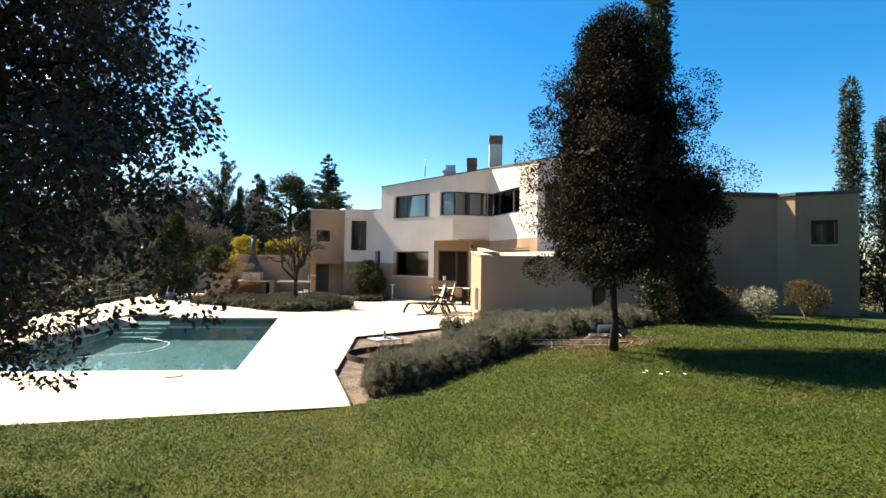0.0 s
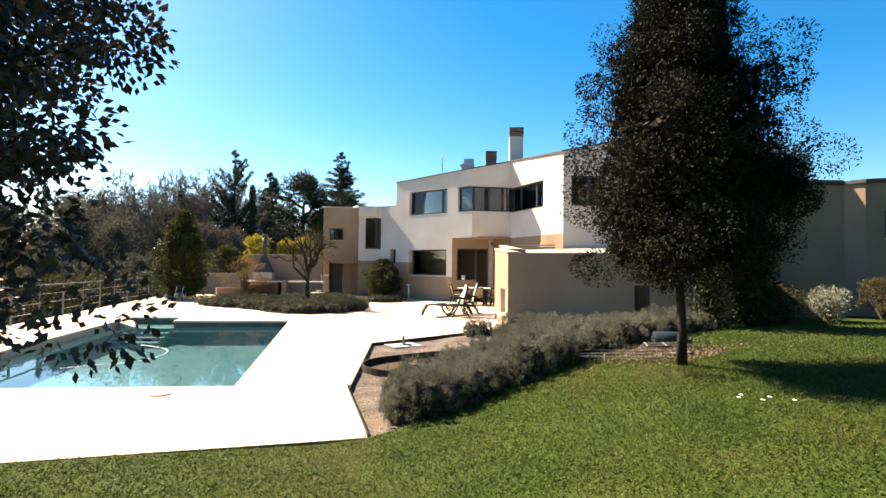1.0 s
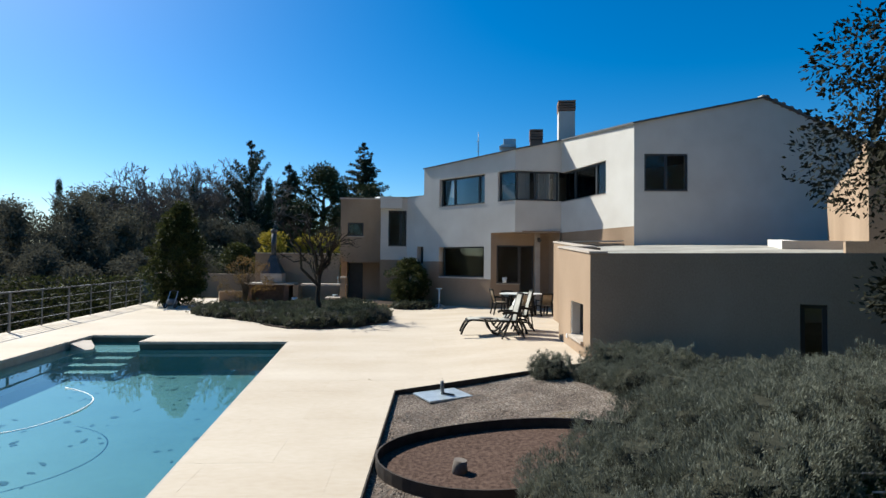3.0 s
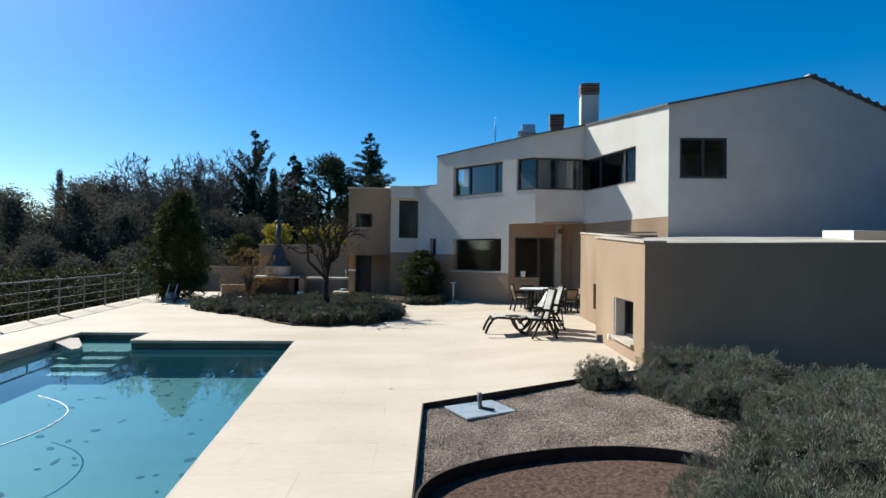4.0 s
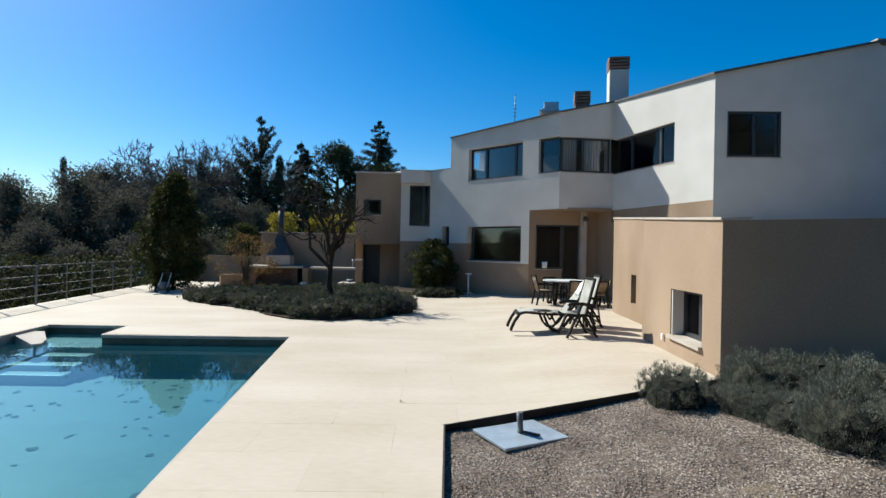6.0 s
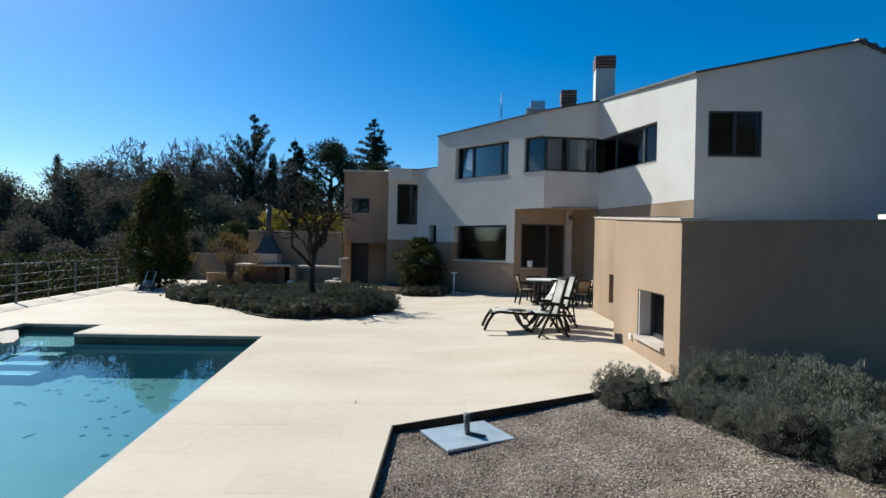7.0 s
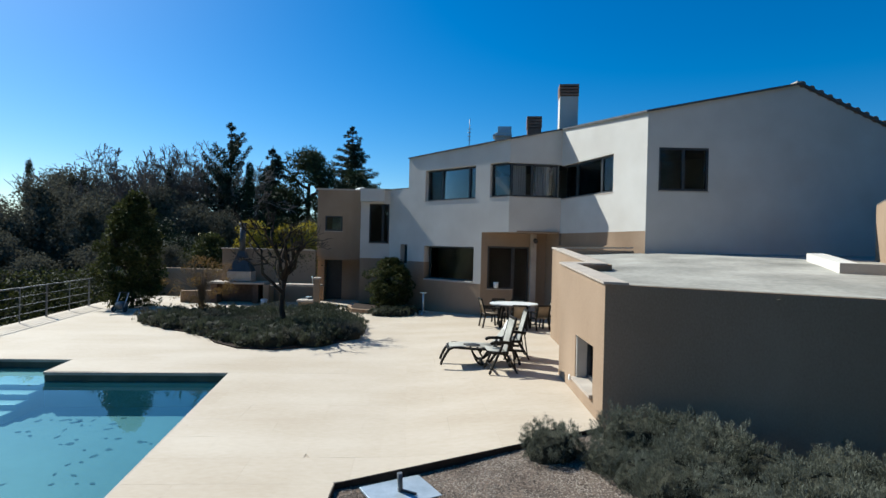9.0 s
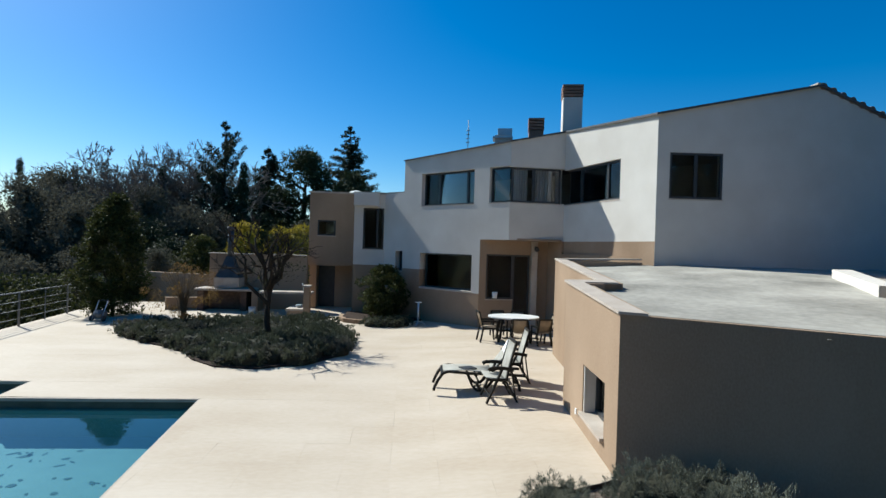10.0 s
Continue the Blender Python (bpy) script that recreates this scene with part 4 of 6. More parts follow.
part("tap", tube(bmesh.new(), [(-2.0, 30.3, 0.82), (-2.0, 30.3, 1.08), (-2.0, 30.2, 1.12), (-2.0, 30.12, 1.05)], 0.015, 6), GALV, kit, "bent metal tap")
bbq = thing("barbecue_hood", (-4.9, 31.1, 0), "blue-grey metal barbecue hood with pale skirt and flue", "barbecue")
bm = bmesh.new()
rings = [(0.45, 0.33, 1.22), (0.33, 0.26, 1.45), (0.2, 0.18, 1.75), (0.12, 0.12, 2.0)]
prev = None
for a, b, z in rings:
    cur = [bm.verts.new((sx * a, sy * b, z)) for sx, sy in ((-1, -1), (1, -1), (1, 1), (-1, 1))]
    if prev:
        for k in range(4):
            bm.faces.new((prev[k], prev[(k + 1) % 4], cur[(k + 1) % 4], cur[k]))
    prev = cur
part("hood", bm, HOODM, bbq)
part("skirt", bx(-0.45, -0.36, 0.84, 0.45, 0.33, 1.22, bevel=0.015), COPING, bbq, "pale skirt")
part("flue", tube(bmesh.new(), [(0, 0, 1.98), (0, 0, 3.0)], 0.11, 12), HOODM, bbq, "tall flue pipe")
part("cowl", tube(bmesh.new(), [(0, 0, 2.98), (0, 0, 3.12)], 0.14, 12), SLATE, bbq)
part("leg", bx(-0.42, -0.3, 0.8, -0.36, 0.3, 0.86), GALV, bbq)
bucket = thing("bucket", (-3.7, 29.9, 0), "small grey metal bucket on the paving", "bucket")
part("body", tube(bmesh.new(), [(0, 0, 0), (0, 0, 0.26)], [0.1, 0.13], 14), GALV, bucket)
basin = thing("sink_bowl", (-2.0, 29.6, 0.32), "small grey bowl on the stone shelf", "bowl")
part("bowl", tube(bmesh.new(), [(0, 0, 0), (0, 0, 0.05), (0, 0, 0.09)], [0.06, 0.11, 0.12], 14), GALV, basin)


# railing along the terrace edge
def fx(y):
    return -8.4 - 0.14 * (y - 21.6)


rail = thing("railing", (0, 0, 0), "grey painted steel railing with four horizontal rails", "railing", kind="structure")
ys = [8.6 + 1.36 * k for k in range(16)]
for k, y in enumerate(ys):
    w = 0.07 if k % 2 else 0.03
    part("post", bx(fx(y) - 0.012, y - w / 2, -0.25, fx(y) + 0.012, y + w / 2, 0.96, bevel=0.004), STEEL, rail)
for z, h in ((0.95, 0.035), (0.7, 0.018), (0.46, 0.018), (0.22, 0.018)):
    part("rail", bar(bmesh.new(), (fx(8.4), 8.4, z), (fx(29.2), 29.2, z), 0.03 if z > 0.9 else 0.014, h), STEEL, rail)


# loungers and chairs
def bent(parent, name, pts, w, h, m, label="", up=(0, 1, 0)):
    bm = bmesh.new()
    for a, b in zip(pts, pts[1:]):
        bar(bm, a, b, w, h, up)
    return part(name, bm, m, parent, label)


def sling(parent, name, pts, y0, y1, m, label=""):
    """A thin sagging cloth along a profile of x and z."""
    bm = bmesh.new()
    rows = []
    for x, z in pts:
        rows.append([bm.verts.new((x, y0 + (y1 - y0) * k / 6, z - 0.02 * math.sin(math.pi * k / 6))) for k in range(7)])
    for a, b in zip(rows, rows[1:]):
        for k in range(6):
            bm.faces.new((a[k], a[k + 1], b[k + 1], b[k])).smooth = True
    r = bmesh.ops.extrude_face_region(bm, geom=bm.faces[:])
    bmesh.ops.translate(bm, verts=[v for v in r["geom"] if isinstance(v, bmesh.types.BMVert)], vec=(0, 0, 0.012))
    return part(name, bm, m, parent, label)


def high_chair(at, turn, label):
    """A folding armchair that faces its own -x."""
    c = thing("folding_armchair", at, label, "chair", "garden armchairs", turn=turn)
    for y in (-0.28, 0.28):
        bent(c, "leg", [(-0.29, y, 0.0), (-0.1, y, 0.42), (-0.02, y, 0.62)], 0.035, 0.06, PLASTIC)
        bent(c, "leg", [(0.29, y, 0.0), (0.06, y, 0.4), (-0.2, y, 0.44)], 0.035, 0.06, PLASTIC)
        bent(c, "armrest", [(-0.27, y, 0.6), (-0.22, y, 0.635), (0.0, y, 0.64), (0.2, y, 0.61)], 0.06, 0.04, PLASTIC)
        bent(c, "back_post", [(0.06, y * 0.9, 0.36), (0.14, y * 0.9, 0.72), (0.24, y * 0.9, 1.1)], 0.035, 0.055, PLASTIC)
        bent(c, "strut", [(0.24, y * 0.97, 0.1), (0.16, y * 0.97, 0.62)], 0.025, 0.035, PLASTIC)
        part("seat_frame", bx(-0.3, y - 0.02 if y > 0 else y, 0.4, 0.1, y if y > 0 else y + 0.02, 0.45, bevel=0.008), PLASTIC, c)
    part("crossbar", bx(-0.24, -0.27, 0.1, -0.2, 0.27, 0.14, bevel=0.01), PLASTIC, c)
    part("crossbar", bx(0.21, -0.27, 0.1, 0.25, 0.27, 0.14, bevel=0.01), PLASTIC, c)
    part("top_rail", bx(0.22, -0.265, 1.07, 0.265, 0.265, 1.125, bevel=0.018), PLASTIC, c)
    sling(c, "backrest", [(0.06, 0.44), (0.13, 0.72), (0.225, 1.08)], -0.24, 0.24, SLING, "pale grey sling backrest")
    sling(c, "seat", [(-0.3, 0.46), (-0.1, 0.44), (0.07, 0.43)], -0.26, 0.26, SLING, "pale grey sling seat")
    return c


def lounger(at, turn):
    """A chaise longue; its foot end lies at its own -x."""
    c = thing("sun_lounger", at, "black resin sun lounger with pale grey sling and raised back", "lounger", turn=turn)
    for y in (-0.3, 0.3):
        bent(c, "side_rail", [(-0.93, y, 0.33), (-0.8, y, 0.375), (-0.35, y, 0.345), (0.15, y, 0.35), (0.7, y, 0.32)], 0.045, 0.065, PLASTIC)
        bent(c, "leg", [(-0.9, y, 0.345), (-1.0, y, 0.2), (-1.06, y, 0.07), (-1.08, y, 0.0)], 0.05, 0.07, PLASTIC)
        bent(c, "brace", [(-0.42, y, 0.32), (-0.33, y, 0.12), (-0.24, y, 0.02), (-0.12, y, 0.02), (0.0, y, 0.12), (0.14, y, 0.32)], 0.045, 0.065, PLASTIC)
        bent(c, "strut", [(-0.28, y, 0.33), (-0.18, y, 0.16), (-0.06, y, 0.33)], 0.035, 0.05, PLASTIC)
        bent(c, "leg", [(0.5, y, 0.33), (0.6, y, 0.12), (0.62, y, 0.0)], 0.05, 0.07, PLASTIC)
        bent(c, "back_frame", [(0.06, y * 0.9, 0.36), (0.3, y * 0.9, 0.66), (0.48, y * 0.9, 0.93)], 0.035, 0.05, PLASTIC)
    part("foot_bar", bx(-0.95, -0.3, 0.3, -0.89, 0.3, 0.36, bevel=0.018), PLASTIC, c)
    part("head_bar", bx(0.45, -0.28, 0.9, 0.5, 0.28, 0.95, bevel=0.018), PLASTIC, c)
    part("crossbar", bx(-0.21, -0.28, 0.0, -0.16, 0.28, 0.05, bevel=0.012), PLASTIC, c)
    sling(c, "mattress", [(-0.9, 0.375), (-0.5, 0.395), (-0.2, 0.375), (0.06, 0.37)], -0.27, 0.27, SLING, "pale grey sling mattress")
    sling(c, "backrest", [(0.06, 0.38), (0.28, 0.67), (0.46, 0.93)], -0.26, 0.26, SLING, "pale grey raised sling back")
    return c


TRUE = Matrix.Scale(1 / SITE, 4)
lz = zt(3.4, 20)
lo = lounger((3.23, 19.95, lz), -2)
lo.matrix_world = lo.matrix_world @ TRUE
for x, y, a in ((3.32, 19.25, 3), (3.82, 20.42, -3)):
    hc = high_chair((x, y, lz), a, "black folding garden armchair with a tall pale grey sling back")
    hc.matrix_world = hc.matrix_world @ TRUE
book = thing("magazine", (2.88, 19.93, lz + 0.335), "dark closed magazine lying on the lounger", "magazine", turn=20)
part("pages", bx(-0.13, -0.1, 0, 0.13, 0.1, 0.018, bevel=0.004), DARK, book)
tow = thing("towel", (3.62, 19.9, lz + 0.81), "crumpled white towel over the lounger's back", "towel", turn=-2)
bm = bmesh.new()
rt = np.random.default_rng(19)
rows = []
for k, (x, z) in enumerate(((-0.13, -0.17), (-0.08, -0.09), (-0.02, 0.0), (0.015, 0.045), (0.06, 0.03), (0.075, -0.06), (0.07, -0.13))):
    rows.append([bm.verts.new((x + rt.normal(0, 0.008), -0.16 + 0.045 * q, z + 0.015 * math.sin(q * 1.9 + k) + rt.normal(0, 0.005))) for q in range(8)])
for a, b in zip(rows, rows[1:]):
    for q in range(7):
        bm.faces.new((a[q], a[q + 1], b[q + 1], b[q])).smooth = True
g_ = bmesh.ops.extrude_face_region(bm, geom=bm.faces[:])
bmesh.ops.translate(bm, verts=[v for v in g_["geom"] if isinstance(v, bmesh.types.BMVert)], vec=(-0.006, 0, 0.012))
part("cloth", bm, TOWEL, tow)

# dining set
tz = zt(4.8, 24.9)
table = thing("garden_table", (4.7, 24.95, tz), "oval white garden table with black legs", "table")
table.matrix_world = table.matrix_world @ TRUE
bm = bmesh.new()
bmesh.ops.create_circle(bm, cap_ends=True, radius=1, segments=48, matrix=Matrix.Translation((0, 0, 0.735)) @ Matrix.Diagonal((0.8, 0.62, 1, 1)))
r = bmesh.ops.extrude_face_region(bm, geom=bm.faces[:])
bmesh.ops.translate(bm, verts=[v for v in r["geom"] if isinstance(v, bmesh.types.BMVert)], vec=(0, 0, 0.035))
part("tabletop", bm, TABLETOP, table, "white oval tabletop")
for x in (-0.48, 0.48):
    for y in (-0.3, 0.3):
        bent(table, "leg", [(x * 0.8, y * 0.7, 0.735), (x, y, 0.0)], 0.07, 0.06, PLASTIC)
    part("stretcher", bx(x * 0.95 - 0.03, -0.27, 0.1, x * 0.95 + 0.03, 0.27, 0.16, bevel=0.01), PLASTIC, table)
part("stretcher", bx(-0.45, -0.03, 0.28, 0.45, 0.03, 0.34, bevel=0.01), PLASTIC, table)
part("apron", bx(-0.5, -0.3, 0.68, 0.5, 0.3, 0.733, bevel=0.01), PLASTIC, table)


def dining_chair():
    c = thing("dining_chair", (0, 0, 0), "black garden dining chair with a taupe sling back", "chair", "chairs round the table")
    for y in (-0.26, 0.26):
        bent(c, "leg", [(-0.27, y, 0.0), (-0.21, y, 0.44)], 0.045, 0.055, PLASTIC)
        bent(c, "leg", [(0.29, y, 0.0), (0.2, y, 0.44)], 0.045, 0.055, PLASTIC)
        bent(c, "back_post", [(0.2, y * 0.92, 0.42), (0.33, y * 0.92, 0.92)], 0.035, 0.05, PLASTIC)
        bent(c, "armrest", [(-0.24, y, 0.64), (0.26, y, 0.65)], 0.055, 0.035, PLASTIC)
        bent(c, "arm_post", [(-0.21, y, 0.42), (-0.23, y, 0.64)], 0.035, 0.045, PLASTIC)
        part("seat_rail", bx(-0.25, y - 0.02, 0.4, 0.22, y + 0.02, 0.45, bevel=0.008), PLASTIC, c)
    sling(c, "backrest", [(0.21, 0.48), (0.325, 0.89)], -0.22, 0.22, TAUPE, "taupe sling back")
    sling(c, "seat", [(-0.25, 0.45), (0.2, 0.44)], -0.24, 0.24, TAUPE, "taupe sling seat")
    part("top_rail", bx(0.31, -0.25, 0.89, 0.355, 0.25, 0.945, bevel=0.012), PLASTIC, c)
    return c


dc = dining_chair()
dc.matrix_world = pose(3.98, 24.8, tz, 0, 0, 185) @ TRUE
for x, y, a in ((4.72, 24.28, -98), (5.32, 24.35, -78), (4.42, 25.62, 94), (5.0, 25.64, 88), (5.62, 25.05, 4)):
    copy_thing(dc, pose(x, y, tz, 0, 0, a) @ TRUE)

# umbrella base, stand, hose reel, ladder, bottle
ub = thing("parasol_holder", (1.61, 14.97, bed_z(1.61, 14.97) - 0.046), "square galvanised umbrella base plate with a short tube", "umbrella base", turn=26)
part("plate", bx(-0.32, -0.25, 0.0, 0.32, 0.25, 0.025, bevel=0.005), GALV, ub, "pale galvanised plate")
part("tube", tube(bmesh.new(), [(0, 0, 0.02), (-0.01, 0, 0.2)], 0.026, 12), STEEL, ub)
part("lever", bar(bmesh.new(), (0.01, -0.02, 0.04), (0.1, -0.14, 0.035), 0.018, 0.018), DARK, ub)
st = thing("umbrella_stand", (2.17, 28.0, zt(2.17, 28.0)), "grey metal parasol stand with feet and a cross top", "stand")
part("pole", tube(bmesh.new(), [(0, 0, 0.05), (0, 0, 0.74)], 0.034, 10), GALV, st)
part("top", bar(bmesh.new(), (-0.11, 0, 0.74), (0.11, 0, 0.74), 0.04, 0.035), GALV, st)
for k in range(3):
    a = k * 2.1 + 0.3
    bent(st, "foot", [(0, 0, 0.12), (0.14 * math.cos(a), 0.14 * math.sin(a), 0.1), (0.26 * math.cos(a), 0.26 * math.sin(a), 0.0)], 0.035, 0.035, GALV, up=(0, 0, 1))
hr = thing("hose_reel", (-7.6, 27.6, 0), "wheeled metal garden hose cart with a loose hose", "hose reel", turn=80)
for y in (-0.15, 0.15):
    bent(hr, "handle", [(-0.15, y, 0.05), (0.05, y, 0.45), (0.12, y, 0.62)], 0.02, 0.02, GALV)
part("grip", bar(bmesh.new(), (0.12, -0.16, 0.62), (0.12, 0.16, 0.62), 0.025, 0.025), DARK, hr)
bm = bmesh.new()
tube(bm, [(0.0, -0.13, 0.2), (0.0, 0.13, 0.2)], 0.14, 14)
part("drum", bm, STEEL, hr, "grey hose drum")
for y in (-0.2, 0.2):
    part("wheel", tube(bmesh.new(), [(-0.1, y - 0.02, 0.09), (-0.1, y + 0.02, 0.09)], 0.09, 14), DARK, hr)
part("hose", tube(bmesh.new(), [(0.1, -0.3, 0.02), (0.5, -0.45, 0.02), (0.7, -0.2, 0.02), (0.35, 0.05, 0.02), (-0.2, -0.35, 0.02), (-0.6, -0.5, 0.02), (-0.9, -0.3, 0.02)], 0.018, 6), GALV, hr, "loose pale hose")
lad = thing("ladder", (0, 0, 0), "thin white metal ladder lying beside the hedge", "ladder")
for a, b in (((3.8, 10.98), (5.2, 10.8)), ((3.76, 10.71), (4.95, 10.56)), ((3.64, 10.51), (4.75, 10.27))):
    part("rail", bar(bmesh.new(), (*a, 0.5), (*b, 0.52), 0.008, 0.008), PINK, lad)
for k in range(2):
    x = 4.0 + 0.75 * k
    part("foot", bar(bmesh.new(), (x, 10.6, 0.51), (x, 10.6, lawn_z(x, 10.6) - 0.02), 0.012, 0.012), PINK, lad)
crate = thing("wire_crate", (4.98, 10.98, bed_z(4.98, 10.98) - 0.02), "pale wire crate lying in the dry leaves", "crate", turn=-20)
for y in (-0.14, 0.0, 0.14):
    bent(crate, "wire", [(-0.32, y, 0.02), (-0.22, y, 0.13), (0.25, y, 0.15), (0.33, y, 0.02)], 0.007, 0.007, PINK)
for x, z in ((-0.32, 0.025), (-0.22, 0.13), (0.02, 0.14), (0.25, 0.15), (0.33, 0.025)):
    part("wire", bar(bmesh.new(), (x, -0.16, z), (x, 0.16, z), 0.007, 0.007), PINK, crate)
bot = thing("water_bottle", (5.3, 11.42, bed_z(5.3, 11.42) + 0.11), "large clear plastic water bottle lying on its side", "bottle", turn=-15)
bm = bmesh.new()
tube(bm, [(-0.22, 0, 0), (-0.2, 0, 0), (0.1, 0, 0), (0.17, 0, 0), (0.24, 0, 0), (0.28, 0, 0)], [0.08, 0.12, 0.125, 0.11, 0.045, 0.04], 18)
part("body", bm, CLEAR, bot)
part("cap", tube(bmesh.new(), [(0.28, 0, 0), (0.31, 0, 0)], 0.045, 12), DARK, bot)
for k, (x, y) in enumerate(((4.35, 8.55), (4.48, 8.42), (4.6, 8.5), (4.42, 8.62), (4.72, 8.36))):
    fl = thing("daisy", (x, y, lawn_z(x, y) + 0.03), "small white daisy head in the lawn", "flower", "daisies in the lawn", turn=k * 40)
    bm = bmesh.new()
    for q in range(8):
        a = q * math.pi / 4
        bar(bm, (0.006 * math.cos(a), 0.006 * math.sin(a), 0), (0.018 * math.cos(a), 0.018 * math.sin(a), 0.004), 0.009, 0.003)
    part("petals", bm, FLOWER, fl)
    part("stem", tube(bmesh.new(), [(0, 0, -0.05), (0, 0, 0)], 0.002, 5), BLADE, fl)
# dry leaves blown under the hedge and round the oak's foot
rl = np.random.default_rng(23)
lp = []
while len(lp) < 5200:
    x, y = rl.normal(4.95, 0.55), rl.normal(10.95, 0.38)
    if y > 10.15 and abs(y - 11.0 - 0.6 * (x - 4.9)) < 0.75:
        lp.append((x, y, bed_z(x, y) + (0.012 if y < lawn_top(x) else -0.045)))
lit = leaves("litter", np.array(lp), (0.02, 0.05), rl, 0.55)
for v in lit.vertices:
    v.co.z = max(v.co.z, bed_z(v.co.x, v.co.y) - 0.05)
tagged(part("leaf_litter", lit, LITTER), "dry brown leaves scattered under the hedge", "leaf litter", kind="stuff")
plank = thing("plank", (5.08, 10.72, bed_z(5.08, 10.72)), "short weathered piece of wood among dry leaves", "plank", turn=12)
part("board", bx(-0.16, -0.035, 0.0, 0.16, 0.035, 0.045, bevel=0.008), GREYBARK, plank)
# low planter wall by the entrance
pw = thing("planter_wall", (0, 0, 0), "low curved tan planter wall beside the house", "wall", kind="structure")
bm = bmesh.new()
cv = [(-0.5, 29.6), (-0.45, 28.9), (-0.25, 28.45), (0.15, 28.2), (0.7, 28.1), (1.3, 28.15)]
for a, b in zip(cv, cv[1:]):
    bar(bm, (*a, 0.06), (*b, 0.06), 0.14, 0.14)
part("render", bm, TAN, pw)
pb = prism([(-0.4, 30.4), (-0.4, 28.9), (-0.2, 28.5), (0.2, 28.25), (1.3, 28.2), (2.3, 28.7), (1.9, 29.3), (0.85, 30.4)], -0.05, 0.12)
tagged(part("planter_soil", pb, SOIL), "dark soil in the planter by the house", "planting bed", kind="structure")


# plants
def limbs(bm, rng, start, top, r0, n, spread, length, depth=2, rmin=0.004):
    """Trunk with forking limbs; returns the tips."""
    tips = []
    start, top = Vector(start), Vector(top)
    pts = [start.lerp(top, k / 5) + Vector((rng.normal(0, 0.03), rng.normal(0, 0.03), 0)) * (1 if 0 < k < 5 else 0) for k in range(6)]
    tube(bm, pts, [r0 * (1.35 if k == 0 else 1) * (1 - 0.11 * k) for k in range(6)], 10)

    def fork(p, d, r, ln, lv):
        q = p + d * ln
        m = p + d * ln * 0.5 + Vector(rng.normal(0, 0.08 * ln, 3).tolist())
        tube(bm, [p, m, q], [r, r * 0.75, r * 0.45], 6, cap=False)
        tips.append(q)
        if lv > 0:
            for _ in range(3):
                e = (d + Vector(rng.normal(0, 0.55, 3).tolist()) + Vector((0, 0, 0.15))).normalized()
                fork(p.lerp(q, rng.uniform(0.45, 1)), e, max(r * 0.55, rmin), ln * rng.uniform(0.5, 0.75), lv - 1)

    for k in range(n):
        a = k * 2.4 + rng.uniform(-0.4, 0.4)
        d = Vector((math.cos(a) * spread, math.sin(a) * spread, rng.uniform(0.4, 1.0))).normalized()
        fork(start.lerp(top, rng.uniform(0.55, 1.0)), d, r0 * 0.55, length * rng.uniform(0.7, 1.1), depth)
    return tips


def crown_centres(rng, n, prof, z0, z1, fill=0.5):
    """Clump centres inside a crown whose radius follows prof(height 0..1)."""
    out = []
    for _ in range(n):
        h = rng.uniform(0, 1)
        a = rng.uniform(0, 2 * math.pi)
        r = prof(h) * rng.uniform(fill, 1.0) * (1 + 0.16 * math.sin(3 * a + 6 * h) + 0.1 * math.sin(5 * a - 11 * h))
        out.append((r * math.cos(a), r * math.sin(a), z0 + (z1 - z0) * h))
    return np.array(out)


def tree(name, at, label, trunk_top, r0, n_limb, ln, prof, z0, z1, n_cl, per, cl_r, leaf, mat_leaf, mat_bark, seed, slim=0.45, category="tree", squash=0.8, fill=0.45, depth=2, lobe=None, core=0, core_leaf=(0.08, 0.15)):
    rg = np.random.default_rng(seed)
    t = thing(name, at, label, category)
    bm = bmesh.new()
    limbs(bm, rg, (0, 0, -0.15), (0, 0, trunk_top), r0, n_limb, 0.8, ln, depth)
    part("trunk", bm, mat_bark, t, "trunk with forking limbs")
    if core:
        cp = crown_centres(rg, core, lambda h: 0.72 * prof(h), z0 + 0.15, z1 - 0.5, 0.0)
        part("inner_crown", leaves("inner", cp, core_leaf, rg, 0.5), mat_leaf, t, "dark inner foliage")
    cs = crown_centres(rg, n_cl, prof, z0, z1, fill)
    if lobe:
        k = n_cl // 9
        cs[:k] = rg.normal(0, 1, (k, 3)) * lobe[1] + lobe[0]
    p, o = clumps(rg, cs, rg.uniform(cl_r[0], cl_r[1], n_cl), per, squash)
    part("crown", leaves("crown", p, leaf, rg, slim, 0.0, o), mat_leaf, t, "dense leafy crown")
    return t


def egg(r, low=0.35, power=0.7, base=0.45):
    def f(h):
        if h < low:
            return r * (base + (1 - base) * (h / low) ** 0.7)
        return r * max(0.06, (1 - ((h - low) / (1 - low)) ** 1.7)) ** power
    return f


# the evergreen oak on the lawn
oak = tree("evergreen_oak", (4.74, 10.14, lawn_z(4.74, 10.14)), "dense dark evergreen oak on a slim trunk in the lawn", 2.6, 0.057, 9, 0.75, egg(1.28, 0.3, 0.8, 0.72), 1.08, 4.75, 450, 520, (0.17, 0.38), (0.025, 0.05), OAK, BARK, 3, fill=0.12, lobe=((1.35, 0.25, 2.2), (0.28, 0.25, 0.28)), core=18000)
